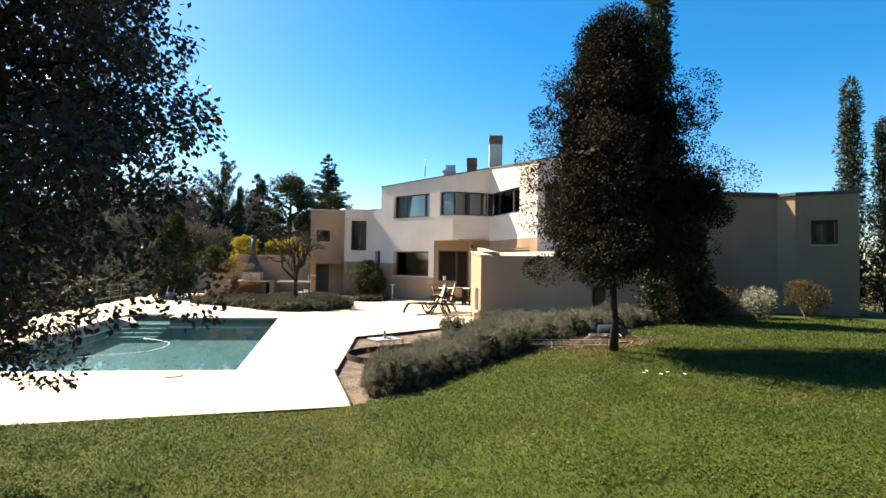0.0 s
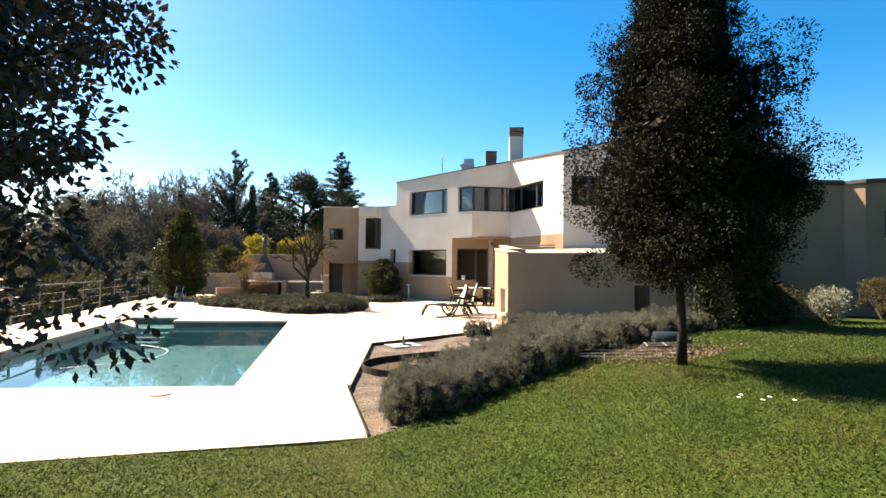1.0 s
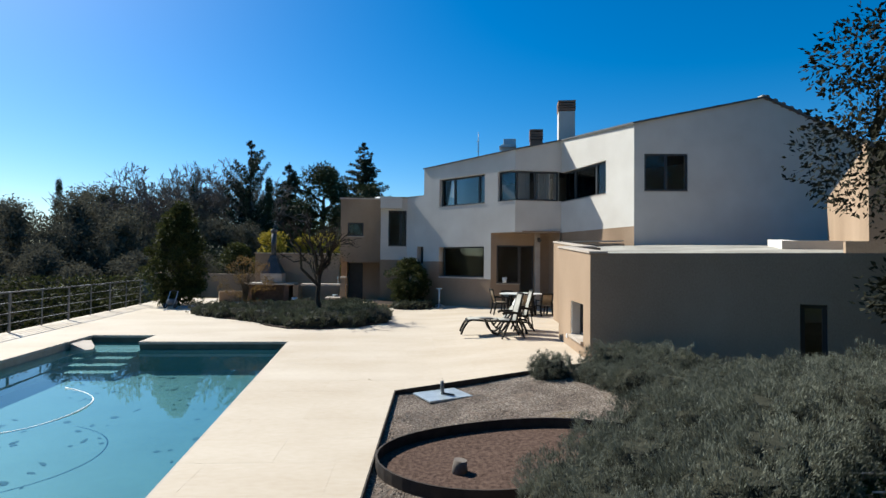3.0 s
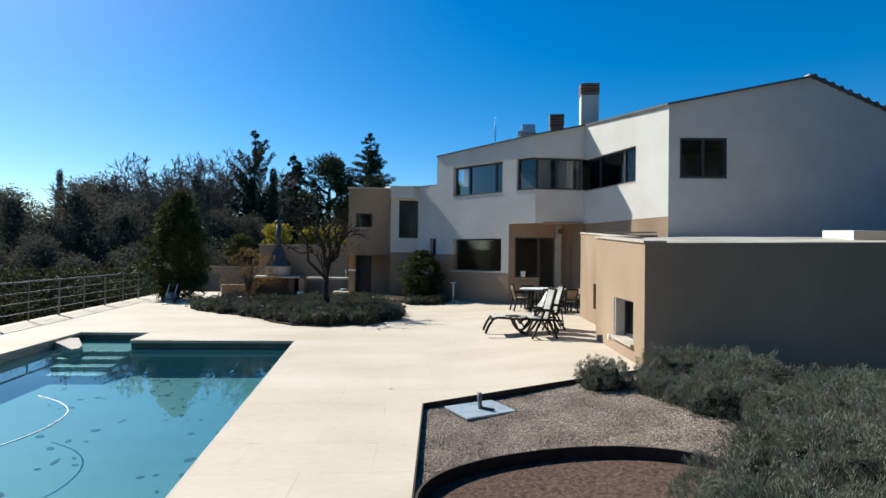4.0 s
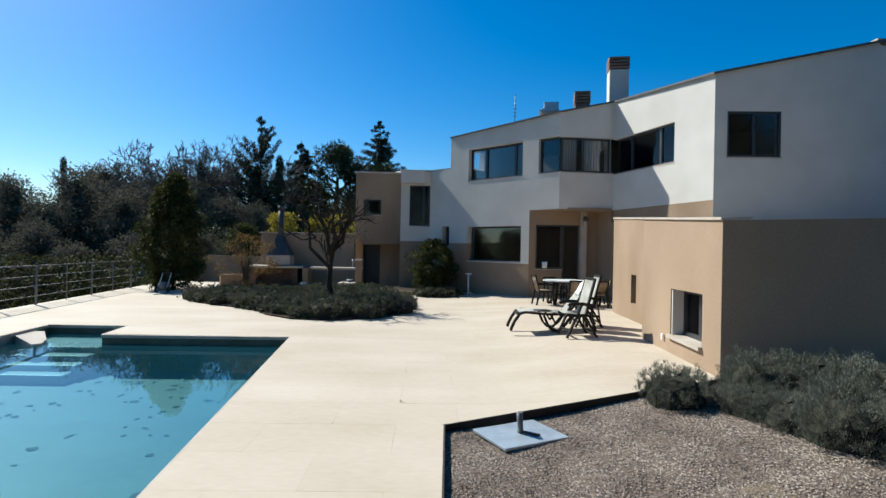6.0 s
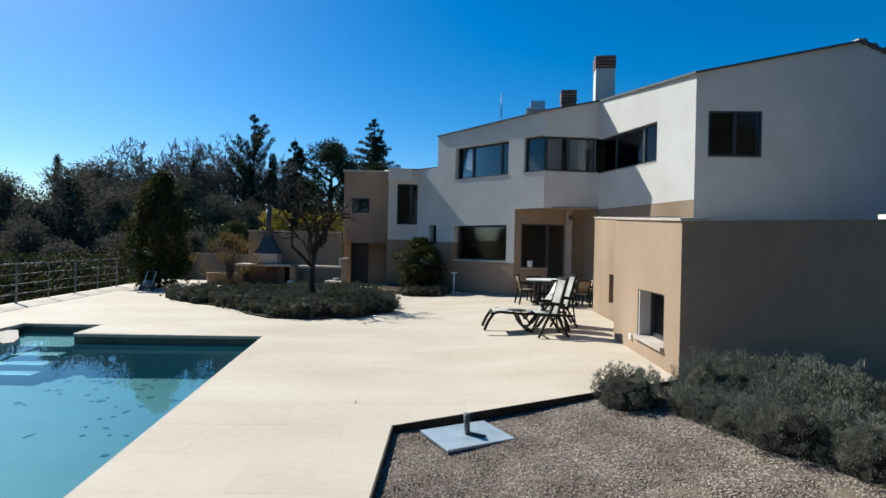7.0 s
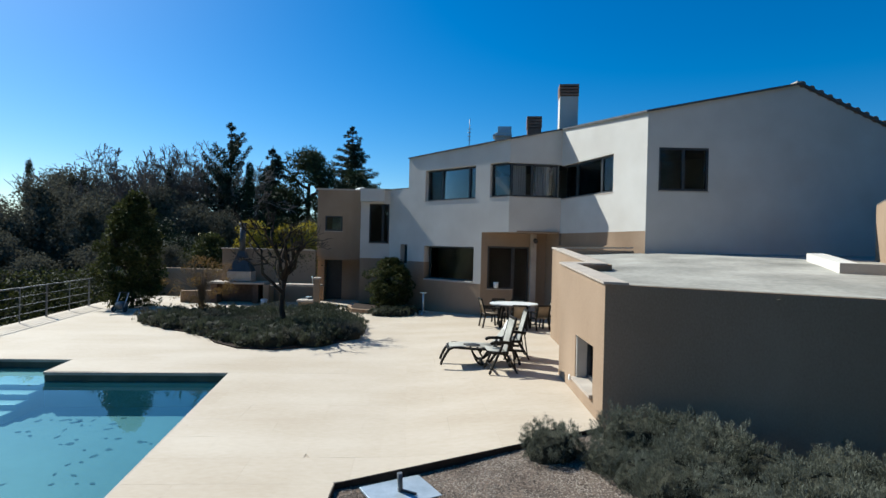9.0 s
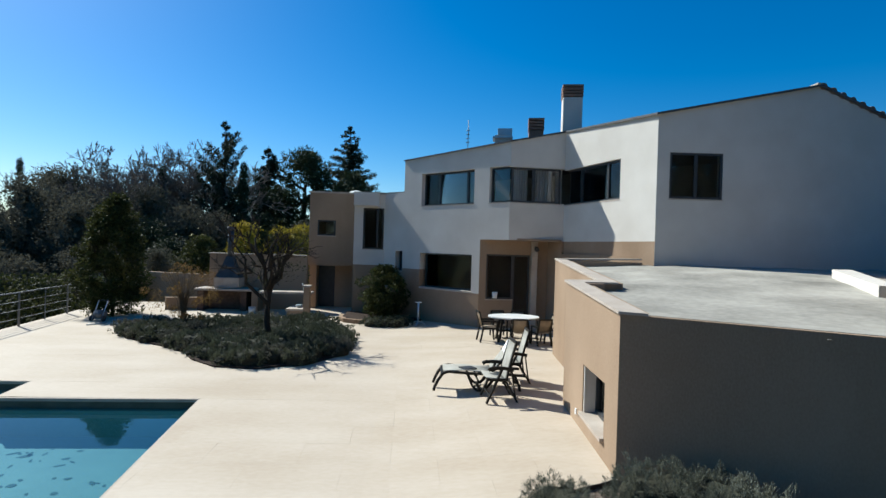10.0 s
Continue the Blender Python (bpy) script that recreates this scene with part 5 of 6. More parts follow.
# the tree overhanging the start of the lawn
rg = np.random.default_rng(12)
ov = thing("overhanging_tree", (-2.0, 6.75, 0), "leafy evergreen tree with drooping branches over the lawn", "tree")
bm = bmesh.new()
limbs(bm, rg, (0, 0, -0.2), (0, 0, 3.2), 0.14, 7, 0.6, 0.9, 1)
cl, cr = [], []
while len(cl) < 660:
    d = rg.normal(size=3)
    d = d / np.linalg.norm(d) * rg.uniform(0.3, 1.0) ** 0.5
    if d[2] < 0:
        d[:2] *= 1 / math.sqrt(max(0.3, 1 - d[2] ** 2))
    q = Vector((d[0] * 2.2 + 0.4, d[1] * 1.65 - 0.35, 3.05 + d[2] * 2.4))
    if q.x > (1.75 if q.z < 1.9 else 1.98) - 0.88 * q.y or q.z < 0.85 or noise.noise(q * 1.1) < -0.22:
        continue
    cl.append(tuple(q))
    cr.append(rg.uniform(0.12, 0.32))
for q in rg.normal(0, 1, (150, 3)) * (0.55, 0.4, 0.45) + (-2.1, 1.5, 1.9):
    cl.append(tuple(q))
    cr.append(rg.uniform(0.15, 0.34))
for k in range(0, len(cl), 8):
    tip = Vector(cl[k])
    st_p = Vector((0, 0, min(3.2, max(1.2, tip.z * 0.75))))
    tube(bm, [st_p, st_p.lerp(tip, 0.55) + Vector((0, 0, 0.2)), tip], [0.028, 0.014, 0.004], 5, cap=False)
part("trunk", bm, BARK, ov, "trunk with long thin branches")
p, o = clumps(rg, np.array(cl), cr, 205, 0.8)
core = rg.normal(size=(20000, 3))
core = core / np.linalg.norm(core, axis=1)[:, None] * rg.uniform(0.15, 1.0, 20000)[:, None] ** 0.5 * (1.45, 1.2, 2.05) + (0.0, -0.1, 3.0)
low = core[:, 2] < 2.2
core[low, :2] *= 1.2
core = core[core[:, 2] > 0.95]
low_in = rg.uniform((-1.6, -0.9, 0.95), (0.95, 0.7, 2.7), (9000, 3))
low_b = rg.uniform((-2.6, -1.0, 1.1), (0.75, 0.8, 1.75), (12000, 3))
core = np.concatenate([core, low_b[low_b[:, 0] < 1.2 - 0.88 * low_b[:, 1]], low_in[low_in[:, 0] < 1.3 - 0.88 * low_in[:, 1]]])
part("inner_crown", leaves("inner", core, (0.06, 0.12), rg, 0.45), OLIVE, ov, "dark inner foliage")
part("crown", leaves("crown", p, (0.026, 0.05), rg, 0.58, -0.1, o), OLIVE, ov, "loose glossy dark foliage")


def cypress(at, h, r, seed, label="tall narrow dark cypress"):
    return tree("cypress", at, label, h * 0.6, 0.1, 3, 0.4, lambda k: r * (0.55 + 0.45 * min(1, k * 5)) * max(0.03, 1 - k ** 1.6), 0.15, h, int(60 * h ** 0.5 * 1.4), 75, (0.16, 0.3), (0.06, 0.15), CYPRESS, BARK, seed, 0.3, squash=1.6, fill=0.3, depth=1)


cypress((7.2, 13.35, lawn_z(7.2, 13.3)), 7.6, 0.34, 21)
cypress((7.92, 13.25, lawn_z(7.9, 13.2)), 2.0, 0.26, 24, "short dense dark cypress at the lawn edge")
cypress((15.95, 17.5, 0.4), 7.1, 0.46, 22)
cypress((16.95, 17.3, 0.4), 5.9, 0.5, 23)
tree("laurel_bush", (-8.05, 29.1, -0.1), "tall dense laurel bush beside the railing", 1.6, 0.06, 7, 0.8, egg(1.1, 0.35, 0.85), 0.1, 3.95, 230, 150, (0.14, 0.34), (0.06, 0.12), BAY, BARK, 31, category="bush")
tree("camellia_bush", (0.98, 29.05, 0.1), "round glossy green bush against the house wall", 0.5, 0.04, 5, 0.4, egg(0.85, 0.4, 0.6), 0.05, 1.72, 100, 160, (0.12, 0.24), (0.05, 0.1), BAY, BARK, 33, category="bush")


def bush_mesh(name, seed, r, h, n, leaf, material, slim, upright, tuft=20, loose=0.05):
    """A rounded mound of small tufts over a dark dome that fills its inside."""
    rg = np.random.default_rng(seed)
    nt = n // tuft
    a, v = rg.uniform(0, 2 * math.pi, nt), rg.uniform(0.03, 1, nt)
    lob = 1 + 0.1 * np.sin(3 * a + seed) + 0.06 * np.sin(7 * a + 2 * seed)
    f = rg.uniform(0.86, 1.04, nt) * (1 + 0.07 * np.sin(9 * a + 5 * v + seed))
    c, s = (1 - v * v) ** 0.3, v ** 0.65
    cen = np.stack([r * c * np.cos(a) * lob * f, r * c * np.sin(a) * lob * f, h * s * f * (1 + 0.08 * np.sin(5 * a))], 1)
    way = np.stack([c * np.cos(a), c * np.sin(a), s + 0.35], 1)
    k = rg.integers(0, nt, n)
    pts = cen[k] + rg.normal(0, loose * r, (n, 3))
    pts[:, 2] = np.maximum(pts[:, 2], 0.01)
    me = leaves(name, pts, leaf, rg, slim, upright, way[k])
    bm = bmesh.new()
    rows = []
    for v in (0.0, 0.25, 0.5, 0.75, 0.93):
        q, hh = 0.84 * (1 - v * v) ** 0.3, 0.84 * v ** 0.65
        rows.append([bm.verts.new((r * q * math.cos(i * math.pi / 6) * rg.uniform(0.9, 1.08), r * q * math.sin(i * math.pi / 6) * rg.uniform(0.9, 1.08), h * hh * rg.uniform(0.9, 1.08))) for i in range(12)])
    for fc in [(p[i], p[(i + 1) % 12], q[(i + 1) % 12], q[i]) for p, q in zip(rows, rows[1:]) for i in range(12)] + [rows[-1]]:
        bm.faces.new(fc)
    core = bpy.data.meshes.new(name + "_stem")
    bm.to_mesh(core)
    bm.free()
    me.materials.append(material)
    core.materials.append(BUSHCORE)
    return me, core


def scatter(meshes, name, label, category, group, spots, rg, z_of, s_lo, s_hi):
    for x, y in spots:
        leafy, core = meshes[int(rg.integers(len(meshes)))]
        ob = new(name)
        part("foliage", leafy, leafy.materials[0], ob)
        part("stem", core, BUSHCORE, ob, "dark domed core")
        s = rg.uniform(s_lo, s_hi)
        ob.matrix_world = Matrix.Translation((x, y, z_of(x, y))) @ Matrix.Rotation(rg.uniform(0, 6.28), 4, "Z") @ Matrix.Diagonal((s, s, s * rg.uniform(0.85, 1.12), 1))
        tagged(ob, label, category, group)


def spots_in(poly, gap, rg, tries=6000):
    xs, ys = [p[0] for p in poly], [p[1] for p in poly]
    out = []
    for _ in range(tries):
        x, y = rg.uniform(min(xs), max(xs)), rg.uniform(min(ys), max(ys))
        if inside(x, y, poly) and all((x - a) ** 2 + (y - b) ** 2 > gap * gap for a, b in out):
            out.append((x, y))
    return out


HEDGE = [(3.7, 15.5), (3.68, 15.22), (3.85, 14.85), (4.05, 14.45), (4.3, 14.05), (4.5, 13.6), (4.25, 13.1), (3.5, 12.55), (2.7, 11.95), (2.2, 11.35), (1.75, 10.5), (1.55, 9.95), (1.7, 9.75), (2.5, 10.2), (3.7, 11.05), (5.0, 12.0), (6.4, 12.9), (7.0, 13.4), (6.5, 14.0), (4.3, 15.55), (3.65, 15.92)]
rg = np.random.default_rng(41)
lav = [bush_mesh("lavender", s, 0.42, 0.48, 15000, (0.016, 0.042), LAVENDER, 0.15, 0.4, 45, 0.042) for s in (1, 2, 3)]
near_row = [(4.06, 14.42), (4.3, 14.02), (1.6, 9.82), (1.95, 9.9), (1.75, 10.3), (2.25, 10.15), (2.6, 10.42), (3.0, 10.72), (3.4, 11.0), (3.8, 11.28)]
hedge_spots = near_row + [q for q in spots_in(HEDGE, 0.4, rg) if all(math.dist(q, p) > 0.33 for p in near_row + [(3.72, 15.18), (3.9, 14.8), (4.12, 15.22), (3.22, 15.66), (3.55, 15.6)])]
bush_base = lambda x, y: bed_z(x, y) - 0.06 - 0.06 * smooth(12.5, 15, y)
LAV_LABEL = "grey-green lavender bush with a rounded twiggy top"
scatter(lav, "lavender_bush", "small round dark lavender bush at the hedge's end", "bush", "lavender hedge", [(3.24, 15.58)], rg, lambda x, y: bed_z(x, y) - 0.13, 0.76, 0.78)
scatter(lav, "lavender_bush", "low dark lavender bush at the foot of the annex", "bush", "lavender hedge", [(3.74, 15.22), (3.9, 14.8), (4.15, 15.25), (3.98, 14.5)], rg, lambda x, y: bush_base(x, y) - 0.04, 0.68, 0.76)
scatter(lav, "lavender_bush", LAV_LABEL, "bush", "lavender hedge", hedge_spots, rg, bush_base, 0.8, 1.05)
# island bed on the terrace
ISL = [(-6.1, 25.6), (-5.3, 24.7), (-4.3, 23.95), (-3.4, 23.4), (-2.8, 22.4), (-2.1, 21.75), (-1.2, 21.6), (-0.2, 22.2), (0.4, 23.2), (0.5, 24.3), (0.2, 26.2), (-0.8, 27.6), (-2.2, 27.9), (-4.0, 27.6), (-5.6, 27.1)]
bm = prism(ISL, -0.02, lambda x, y: 0.03)
tagged(part("island_bed", bm, SOIL), "curved planting bed with dark soil in the terrace", "planting bed", kind="structure")
ros = [bush_mesh("rosemary", s, 0.42, 0.34, 1700, (0.035, 0.085), ROSEMARY if s < 7 else SAGE, 0.24, 0.4) for s in (4, 5, 6, 7)]
isl_in = [(x * 0.93 - 0.18, y * 0.93 + 1.73) for x, y in ISL]
scatter(ros, "rosemary_bush", "low dark green rosemary bush in the island bed", "bush", "rosemary in the island bed", spots_in(isl_in, 0.38, rg), rg, lambda x, y: 0.0, 0.55, 1.08)
scatter(ros, "juniper_bush", "low spreading green juniper by the house", "bush", "junipers by the house", [(0.75, 27.75), (1.05, 27.7), (1.4, 27.75), (1.6, 27.95)], rg, lambda x, y: 0.0, 0.7, 0.9)
# bare twisted tree in the island bed
bt = thing("bare_tree", (-1.65, 24.55, 0), "small leafless twisted tree in the island bed", "tree")
bm = bmesh.new()
rb = np.random.default_rng(8)
limbs(bm, rb, (0, 0, -0.1), (-0.2, 0.1, 1.5), 0.1, 8, 0.34, 1.2, 3, 0.005)
part("trunk", bm, BARK, bt, "dark knotted trunk and bare limbs")
p, o = clumps(rb, crown_centres(rb, 40, egg(0.95, 0.4), 1.5, 3.0), rb.uniform(0.1, 0.2, 40), 9)
part("crown", leaves("crown", p, (0.04, 0.08), rb, 0.4, 0, o), BAY, bt, "few sparse leaves")
for x, y, h, m, lab in ((-4.55, 26.2, 1.75, DRY, "twiggy orange-brown dormant shrub"), (8.7, 13.35, 0.66, DUSKY, "reddish brown twiggy shrub at the wing"), (9.5, 13.3, 0.58, SILVER, "silvery grey leafy shrub at the wing"), (10.5, 13.2, 0.7, DUSKY, "small yellow-brown shrub at the wing")):
    r = np.random.default_rng(int(x * 10) % 97)
    s = thing("shrub", (x, y, lawn_z(x, y) if x > 2 else 0.03), lab, "shrub")
    bm = bmesh.new()
    for k in range(80 if m is DRY else 26):
        a, e = r.uniform(0, 6.3), r.uniform(0.1, 0.6)
        tube(bm, [(0, 0, 0), (0.3 * e * math.cos(a), 0.3 * e * math.sin(a), h * 0.5), (e * math.cos(a) * h * 0.8, e * math.sin(a) * h * 0.8, h * r.uniform(0.7, 1.05))], [0.01, 0.006, 0.003], 4, cap=False)
    part("stem", bm, EARTH if m is DRY else GREYBARK, s)
    p, o = clumps(r, crown_centres(r, 40, egg(h * 0.6, 0.55, 0.5), 0.12, h), r.uniform(0.08, 0.18, 40), 110 if m is SILVER else 90)
    part("crown", leaves("crown", p, (0.03, 0.07), r, 0.35, 0.2, o), m, s)


# background trees
def broadleaf(seed, h, r, material=WOODS):
    return tree("broadleaf_tree", (0, -300, -30), "dark woodland tree on the hillside", h * 0.4, 0.16, 5, h * 0.25, egg(r, 0.4, 0.6), h * 0.18, h, 80, 95, (h * 0.07, h * 0.15), (0.1, 0.22), material, BARK, seed, 0.55, depth=1, core=1500, core_leaf=(0.3, 0.5))


def conifer(at, h, r, label, seed, drop=0.25, tiers=18, material=CONIFER, up=0.0, limb_n=7):
    rg = np.random.default_rng(seed)
    t = thing("conifer", at, label, "tree")
    bm = bmesh.new()
    tube(bm, [(0, 0, -0.5), (0, 0, h * 0.6), (0, 0, h)], [h * 0.016, h * 0.009, 0.02], 8)
    cl, cr = [], []
    for k in range(tiers):
        f = k / (tiers - 1)
        L = r * (1 - f) ** 0.7 + 0.1
        for q in range(max(2, round(limb_n * (1.05 - 0.75 * f)))):
            z = h * (0.12 + 0.85 * f) + rg.uniform(-0.5, 0.5) * h / tiers
            a = q * 0.9 + k * 0.7 + rg.uniform(-0.3, 0.3)
            l2 = L * rg.uniform(0.5, 1.2)
            e = Vector((math.cos(a) * l2, math.sin(a) * l2, z - drop * l2 + up * l2))
            bend = rg.uniform(-0.05, 0.14) * l2
            tube(bm, [(0, 0, z), (e.x * 0.5, e.y * 0.5, (z + e.z) / 2 - bend), tuple(e)], [0.05, 0.03, 0.012], 4, cap=False)
            for w in (0.15, 0.28, 0.4, 0.52, 0.64, 0.75, 0.84, 0.92, 1.0):
                if f > 0.88 and w < 0.8:
                    continue
                cl.append((e.x * w, e.y * w, z + (e.z - z) * w - bend * (1 - (2 * w - 1) ** 2)))
                cr.append(0.05 + 0.1 * L * (1.15 - w))
    part("trunk", bm, BARK, t)
    p, o = clumps(rg, np.array(cl), cr, 30, 0.6)
    part("crown", leaves("crown", p, (0.1, 0.26), rg, 0.26, 0.0, o), material, t, "layered dark needles")
    return t


def stand(kind, x, y, top, *a, **k):
    z = ground_z(x, y)
    return kind((x, y, z - 0.1), top - z, *a, **k)


stand(conifer, -12.4, 52.0, 11.8, 3.0, "tall dark cedar with upswept side branches", 51, 0.0, 22, up=0.95, limb_n=7)
stand(conifer, -10.4, 56.7, 11.0, 2.7, "slender blue-grey cedar on the hillside", 52, 0.1, 30, limb_n=11)
stand(conifer, -3.9, 60.0, 13.7, 3.9, "tall dark fir behind the house", 53, 0.15, 30, up=0.25, limb_n=13)
stand(cypress, -32.6, 59.5, 9.2, 0.8, 54)
stand(cypress, -16.7, 51.4, 8.0, 0.6, 55)
stand(cypress, -10.5, 50.5, 8.3, 0.7, 56)
gz = ground_z(-7.0, 55.5)
tree("umbrella_pine", (-7.0, 55.5, gz), "broad dark pine with a rounded clumpy crown", 7, 0.25, 6, 1.4, egg(2.5, 0.45, 0.5), 3.4, 10.0 - gz, 90, 150, (0.45, 0.9), (0.2, 0.4), PINE, BARK, 57, 0.3)
gz = ground_z(-2.6, 52.5)
tree("umbrella_pine", (-2.9, 53.5, gz), "broad dark pine with a rounded clumpy crown", 5, 0.22, 6, 1.2, egg(2.2, 0.45, 0.5), 2.5, 8.0 - gz, 70, 140, (0.45, 0.9), (0.2, 0.4), PINE, BARK, 58, 0.3)
# leafless trees
for x, y, top, s in ((-20.0, 53.0, 9.6, 61), (-17.4, 55.0, 10.4, 62), (-15.2, 54.0, 9.0, 63)):
    z = ground_z(x, y)
    t = thing("leafless_tree", (x, y, z), "leafless grey tree with fine spreading twigs", "tree")
    bm = bmesh.new()
    limbs(bm, np.random.default_rng(s), (0, 0, -0.3), (0, 0, (top - z) * 0.56), 0.17, 20, 0.95, (top - z) * 0.32, 5, 0.024)
    part("trunk", bm, GREYBARK, t, "grey trunk and bare limbs")
# yellow-green mimosas and shrubs behind the kitchen
for x, y, top, r, s in ((-8.6, 44.8, 3.7, 1.2, 71), (-5.2, 45.7, 3.6, 1.4, 72), (-6.7, 46.4, 3.3, 1.2, 73), (-9.6, 40.5, 2.6, 1.3, 74)):
    z = ground_z(x, y)
    tree("mimosa_bush", (x, y, z), "yellow-green flowering mimosa bush", (top - z) * 0.4, 0.08, 5, 1.0, egg(r, 0.5, 0.5), 0.4, top - z, 60, 110, (0.2, 0.5), (0.1, 0.2), YELLOW if s < 74 else BAY, BARK, s, category="bush")
tree("mimosa_bush", (2.6, 36.6, 1.0), "yellow-green bush rising behind the low roof", 2.0, 0.08, 5, 1.0, egg(0.8, 0.5, 0.5), 1.5, 4.6, 50, 110, (0.2, 0.4), (0.1, 0.2), YELLOW, BARK, 75, category="bush")
# woods on the slope
woods = [broadleaf(81, 8.0, 2.9), broadleaf(82, 8.5, 2.5), broadleaf(83, 7.0, 3.0), broadleaf(84, 7.6, 2.4, CYPRESS)]
rw = np.random.default_rng(90)
spots = [(-21.9, 45.1, 5.2), (-22.2, 48.4, 6.2), (-19.2, 46.8, 6.0), (-21.9, 42.6, 4.6), (-25.5, 44.5, 4.7), (-28, 47, 5.0), (-24, 52, 6.6), (-18.0, 43.5, 3.8), (-14.6, 45.5, 3.6), (-16.2, 48.5, 5.2), (-13.3, 47.2, 4.6), (-11.0, 47.0, 4.2), (-12.0, 42.5, 2.6), (-14.8, 40.0, 2.0), (-17.0, 37.5, 1.8), (-19.5, 38.5, 3.0), (-22.5, 38.0, 3.6), (-26, 39, 4.0), (-30, 40, 4.6), (-21, 33.5, 2.0), (-25, 33, 2.6), (-29, 34, 3.6), (-18, 31.5, 1.2), (-22, 28.5, 1.5), (-27, 27.5, 2.5), (-33, 30, 4.2), (-19, 24.5, 0.8), (-24, 22.5, 1.6), (-30, 22, 3.0), (-36, 26, 4.4), (-38, 36, 6.0), (-36, 45, 5.9), (-32, 52, 6.3), (-9.0, 49.8, 4.6), (-5.5, 50.0, 4.0), (-14.5, 35.0, 0.6), (-13.0, 38.0, 1.4), (-16.0, 28.0, 0.2), (-0.6, 56.5, 6.0), (-4.8, 41.5, 1.6), (-10.5, 37.5, 1.2)]
for k in range(26):
    a = rw.uniform(-1.75, 0.1)
    d = rw.uniform(62, 110)
    x, y = d * math.sin(a), 12 + d * math.cos(a)
    spots.append((x, y, ground_z(x, y) + rw.uniform(3, 5.5)))
for x, y, top in spots:
    w = woods[int(rw.integers(4))]
    z = ground_z(x, y) - 0.3
    s = max(0.35, (top - z) / 7.8)
    wide = s if top - z > 5 else s * 1.35
    copy_thing(w, Matrix.Translation((x, y, z)) @ Matrix.Rotation(rw.uniform(0, 6.28), 4, "Z") @ Matrix.Diagonal((wide, wide, s, 1)))
for w in woods:
    w.matrix_world = Matrix.Translation((rw.uniform(-34, -20), rw.uniform(55, 70), 0.2))
# unseen trees added behind the lawn to block sky light; panes mirror them
for x, y, h in ((-18, -14, 9), (-11, -17, 8), (-4, -19, 9.5), (3, -18, 8.5), (9, -19, 9), (15, -16, 8), (21, -12, 9), (26, -5, 8.5), (29, 3, 9), (27, 11, 8)):
    w = woods[int(rw.integers(4))]
    s = h * 1.9 / 7.8
    copy_thing(w, Matrix.Translation((x, y, ground_z(x, y) - 0.2)) @ Matrix.Rotation(rw.uniform(0, 6.28), 4, "Z") @ Matrix.Diagonal((s * 0.95, s * 0.95, s, 1)))
# clipped green hedge beyond the railing
hg = thing("clipped_hedge", (-13.5, 33, 0), "clipped green hedge below the railing", "hedge", turn=30)
p = np.random.default_rng(95).uniform((-4.5, -0.6, -2.6), (4.5, 0.6, 1.0), (9000, 3))
part("foliage", leaves("hedge", p, (0.1, 0.2), np.random.default_rng(96), 0.5), BAY, hg)
# low retaining walls behind the island bed
rw1 = thing("garden_wall", (0, 0, 0), "low brown garden wall behind the island bed", "wall", kind="structure")
part("render", prism([(-7.0, 30.6), (-5.9, 30.9), (-5.9, 31.1), (-7.1, 30.8)], 0, 0.45), TAN, rw1)
part("render", prism([(-13, 36.2), (-6.5, 34.2), (-6.4, 34.4), (-13, 36.4)], -0.5, 1.1), TAN, rw1)

# grass blades on the nearer lawn
rgn = np.random.default_rng(7)
N = 420000
bxs, bys = rgn.uniform(-6, 11, N * 2), 2.6 + 10.4 * rgn.uniform(0, 1, N * 2)
tops = np.interp(bxs, [p[0] for p in LAWN_EDGE], [p[1] for p in LAWN_EDGE]) + rgn.normal(0, 0.05, N * 2)
keep = bys < tops
dist = np.hypot(bxs - 1.3, bys - 3.5)
keep &= rgn.uniform(0, 1, N * 2) < np.clip(1.35 - dist / 11, 0.25, 1)
bxs, bys, dist = bxs[keep][:N], bys[keep][:N], dist[keep][:N]
bzs = np.array([lawn_z(x, y) for x, y in zip(bxs.tolist(), bys.tolist())])
hgt = rgn.uniform(0.008, 0.026, len(bxs)) * (1 + 0.03 * dist)
ang = rgn.uniform(0, 2 * math.pi, len(bxs))
wd = rgn.uniform(0.0022, 0.005, len(bxs)) * (1 + 0.11 * dist)
lean = rgn.normal(0, 0.022, (len(bxs), 2))
gv = np.empty((len(bxs), 3, 3))
for k, sg in ((0, 1), (1, -1)):
    gv[:, k, 0], gv[:, k, 1], gv[:, k, 2] = bxs + sg * wd * np.cos(ang), bys + sg * wd * np.sin(ang), bzs - 0.005
gv[:, 2, 0], gv[:, 2, 1], gv[:, 2, 2] = bxs + lean[:, 0], bys + lean[:, 1], bzs + hgt
patch = np.array([noise.noise((x * 0.55, y * 0.55, 4)) + 0.5 * noise.noise((x * 1.7, y * 1.7, 9)) for x, y in zip(bxs.tolist(), bys.tolist())])
dry = patch + rgn.normal(0, 0.22, len(bxs)) + 0.3 * np.clip((bxs - 2.2) / 2, 0, 1) * np.clip((9.6 - bys) / 2, 0, 1) > 0.42
for sel, m, lab in ((~dry, BLADE, "fresh green grass blades of the lawn"), (dry, BLADEDRY, "dry yellowish grass blades in the lawn")):
    v = gv[sel]
    tagged(part("grass", mesh_of("grass", v.reshape(-1, 3).tolist(), np.arange(3 * len(v)).reshape(-1, 3).tolist()), m), lab, "grass", kind="stuff")

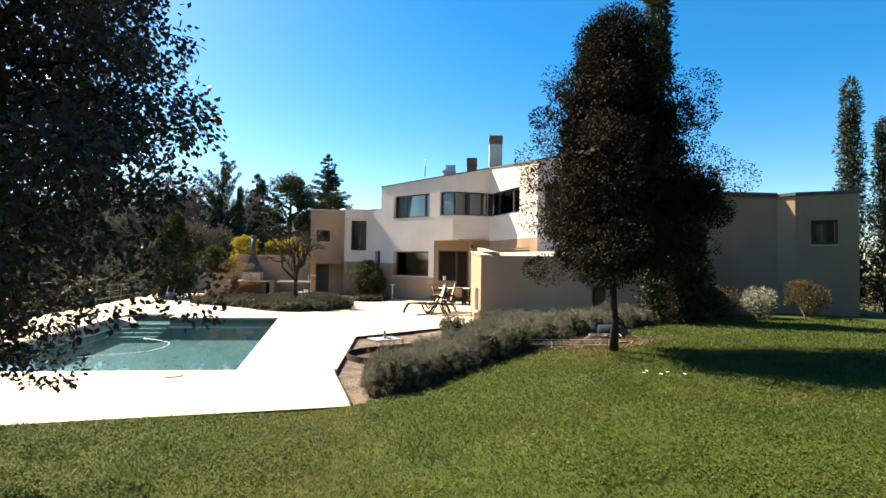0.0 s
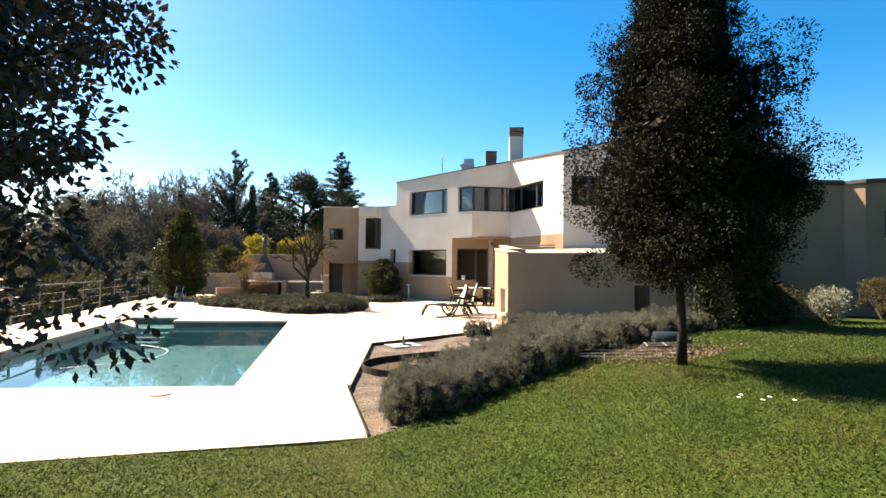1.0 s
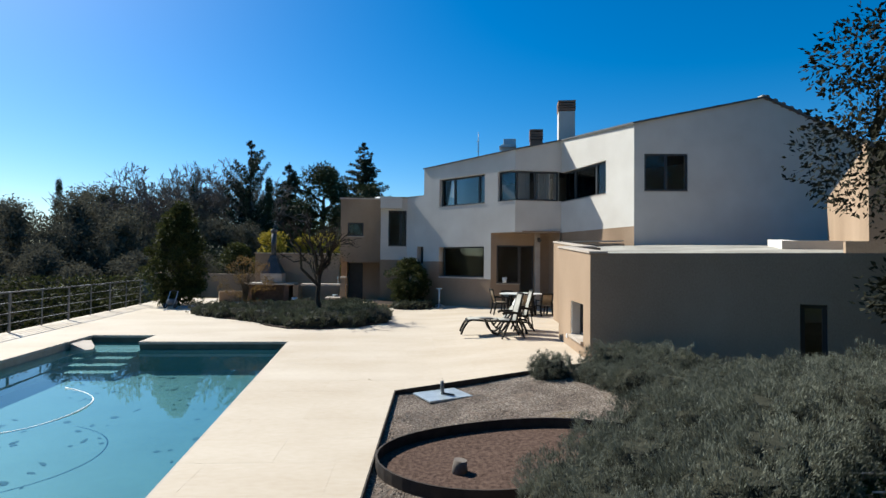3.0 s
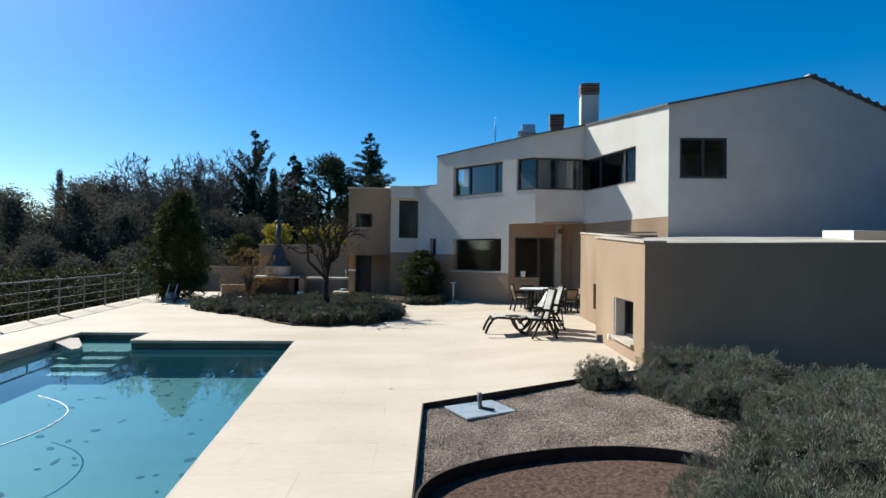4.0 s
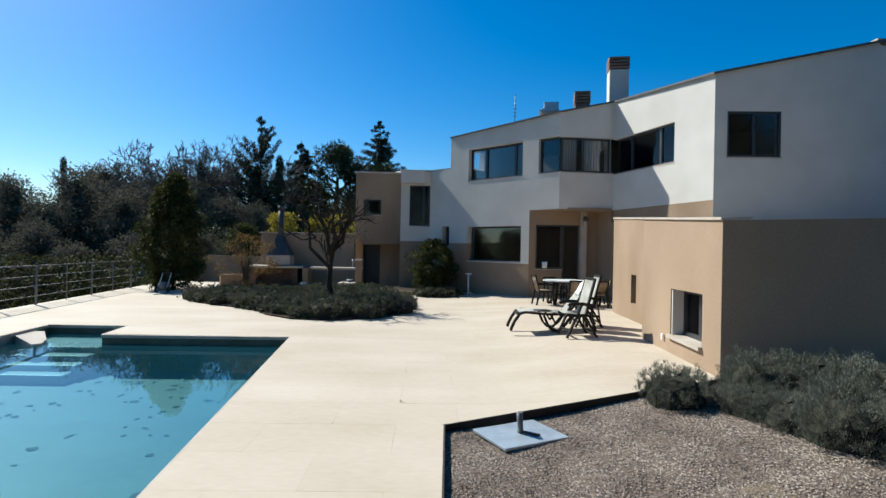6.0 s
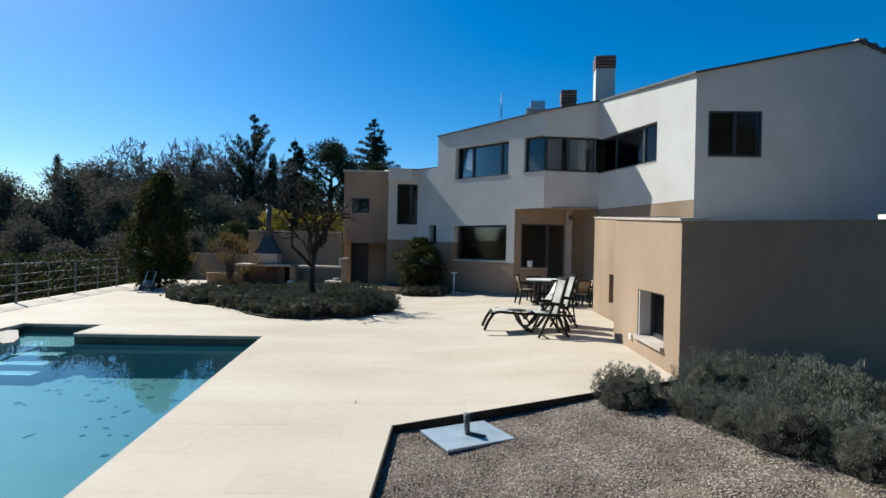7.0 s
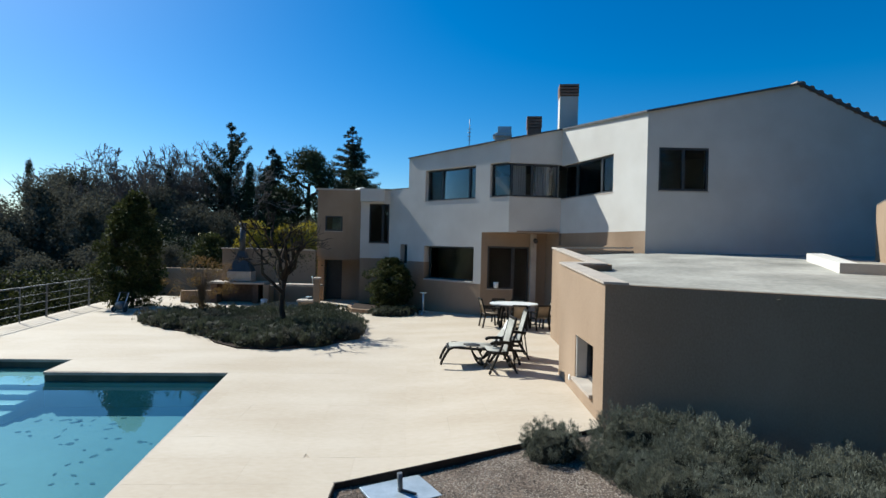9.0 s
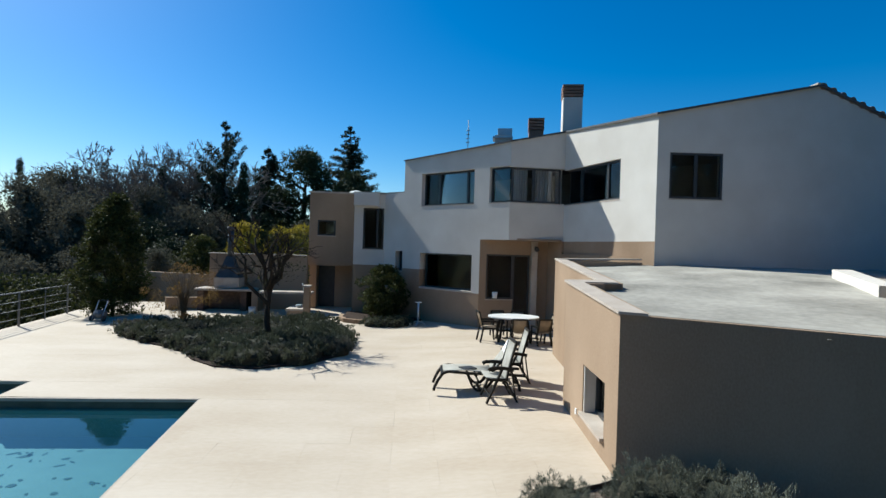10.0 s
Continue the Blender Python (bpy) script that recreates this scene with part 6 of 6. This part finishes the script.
# clover leaves low in the nearer lawn
nc = 170000
cx, cy = rgn.uniform(-5, 7, nc), 4.6 + 6.4 * rgn.uniform(0, 1, nc)
ok = cy < np.interp(cx, [p[0] for p in LAWN_EDGE], [p[1] for p in LAWN_EDGE]) - 0.02
ok &= rgn.uniform(0, 1, nc) < np.clip(1.2 - np.hypot(cx - 1.3, cy - 5) / 7, 0.1, 1)
cx, cy = cx[ok], cy[ok]
ok = np.array([noise.noise((x * 1.1, y * 1.1, 13)) for x, y in zip(cx.tolist(), cy.tolist())]) > -0.12
cx, cy = cx[ok], cy[ok]
cz = np.array([lawn_z(x, y) for x, y in zip(cx.tolist(), cy.tolist())]) + rgn.uniform(0.008, 0.026, len(cx))
rad, ang = rgn.uniform(0.0045, 0.0095, len(cx)), rgn.uniform(0, 2 * math.pi, len(cx))
tilt = rgn.normal(0, 0.35, (len(cx), 2))
cv_ = np.empty((len(cx), 5, 3))
for k in range(5):
    ux, uy = rad * np.cos(ang + k * 2 * math.pi / 5), rad * np.sin(ang + k * 2 * math.pi / 5)
    cv_[:, k, 0], cv_[:, k, 1], cv_[:, k, 2] = cx + ux, cy + uy, cz + ux * tilt[:, 0] + uy * tilt[:, 1]
tagged(part("clover", mesh_of("clover", cv_.reshape(-1, 3).tolist(), np.arange(5 * len(cx)).reshape(-1, 5).tolist()), CLOVER), "small round clover leaves in the lawn", "clover", kind="stuff")

# paving slabs of the terrace
terrace = thing("terrace", (0, 0, 0), "broad terrace of pale cream stone paving slabs", "terrace", kind="structure")
REG = [
    [(-14, 7.55), (-2.2, 8.62), (-0.6, 8.86), (0.72, 9.06), (0.72, 11.3), (-14, 11.3)],
    [(0.72, 9.06), (1.13, 9.13), (0.766, 11.3), (0.72, 11.3)],
    [(-0.65, 11.3), (0.82, 11.3), (0.97, 15.1), (-1.5, 19.55)],
    [(0.97, 15.1), (2.95, 15.82), (4.2, 16.25), (6.4, 19.55), (-1.5, 19.55)],
    [(-4.62, 19.55), (7.4, 19.55), (7.4, 20.5), (-4.75, 20.5)],
    [(-14, 20.5), (7.4, 20.5), (7.4, 28.3), (-0.5, 33), (-14, 33)],
    [(-14, 11.3), (-5.15, 11.3), (-6.2, 20.5), (-14, 20.5)],
]
fence_a, fence_b = (fx(8) - 0.12, 8.0), (fx(31) - 0.12, 31.0)
slabs = []
for reg in REG:
    if sum(a[0] * b[1] - b[0] * a[1] for a, b in zip(reg, reg[1:] + reg[:1])) < 0:
        reg = reg[::-1]
    nx, ny = -(fence_b[1] - fence_a[1]), fence_b[0] - fence_a[0]
    reg = cut(reg, nx, ny, nx * fence_a[0] + ny * fence_a[1])
    if len(reg) < 3:
        continue
    ix0, ix1 = min(p[0] for p in reg), max(p[0] for p in reg)
    iy0, iy1 = min(p[1] for p in reg), max(p[1] for p in reg)
    part("bedding", prism(reg, -0.3, lambda x, y: -0.006), JOINT, terrace)
    for j in range(int((iy0 - 11.3) / 0.6346) - 2, int((iy1 - 11.3) / 0.6346) + 2):
        off = 0.55 * (j % 2)
        for i in range(int((ix0 - off) / 1.1) - 2, int((ix1 - off) / 1.1) + 2):
            x, y = i * 1.1 + off, 11.3 + j * 0.6346
            q = clip([(x + 0.0005, y + 0.0005), (x + 1.0995, y + 0.0005), (x + 1.0995, y + 0.6341), (x + 0.0005, y + 0.6341)], reg)
            if q and area(q) > 0.004:
                slabs.append(q)
slabs.sort(key=lambda q: (q[0][0] - 1.0) ** 2 + (q[0][1] - 15.5) ** 2)
rest_v, rest_f = [], []
for k, q in enumerate(slabs):
    dz = rgn.normal(0, 0.0003)
    v, f = [], []
    lo_x, hi_x = min(p[0] for p in q), max(p[0] for p in q)
    for w in range(int(lo_x / 0.275) - 1, int(hi_x / 0.275) + 2) if 0.8 < hi_x and lo_x < 4.3 else [None]:
        g = q if w is None else cut(cut(q, 1, 0, (w + 1) * 0.275), -1, 0, -w * 0.275)
        if len(g) < 3 or area(g) < 1e-5:
            continue
        n, o = len(g), len(v)
        v += [(x, y, zt(x, y) + dz) for x, y in g] + [(x, y, -0.04) for x, y in g]
        f += [tuple(o + i for i in range(n))] + [(o + i, o + i + n, o + (i + 1) % n + n, o + (i + 1) % n) for i in range(n)]
    if k < 290:
        part("slab", mesh_of("slab", v, f), SLAB, terrace)
    else:
        o = len(rest_v)
        rest_v += v
        rest_f += [tuple(i + o for i in g) for g in f]
tagged(part("outer_slabs", mesh_of("slabs", rest_v, rest_f), SLAB, terrace), kind="stuff")

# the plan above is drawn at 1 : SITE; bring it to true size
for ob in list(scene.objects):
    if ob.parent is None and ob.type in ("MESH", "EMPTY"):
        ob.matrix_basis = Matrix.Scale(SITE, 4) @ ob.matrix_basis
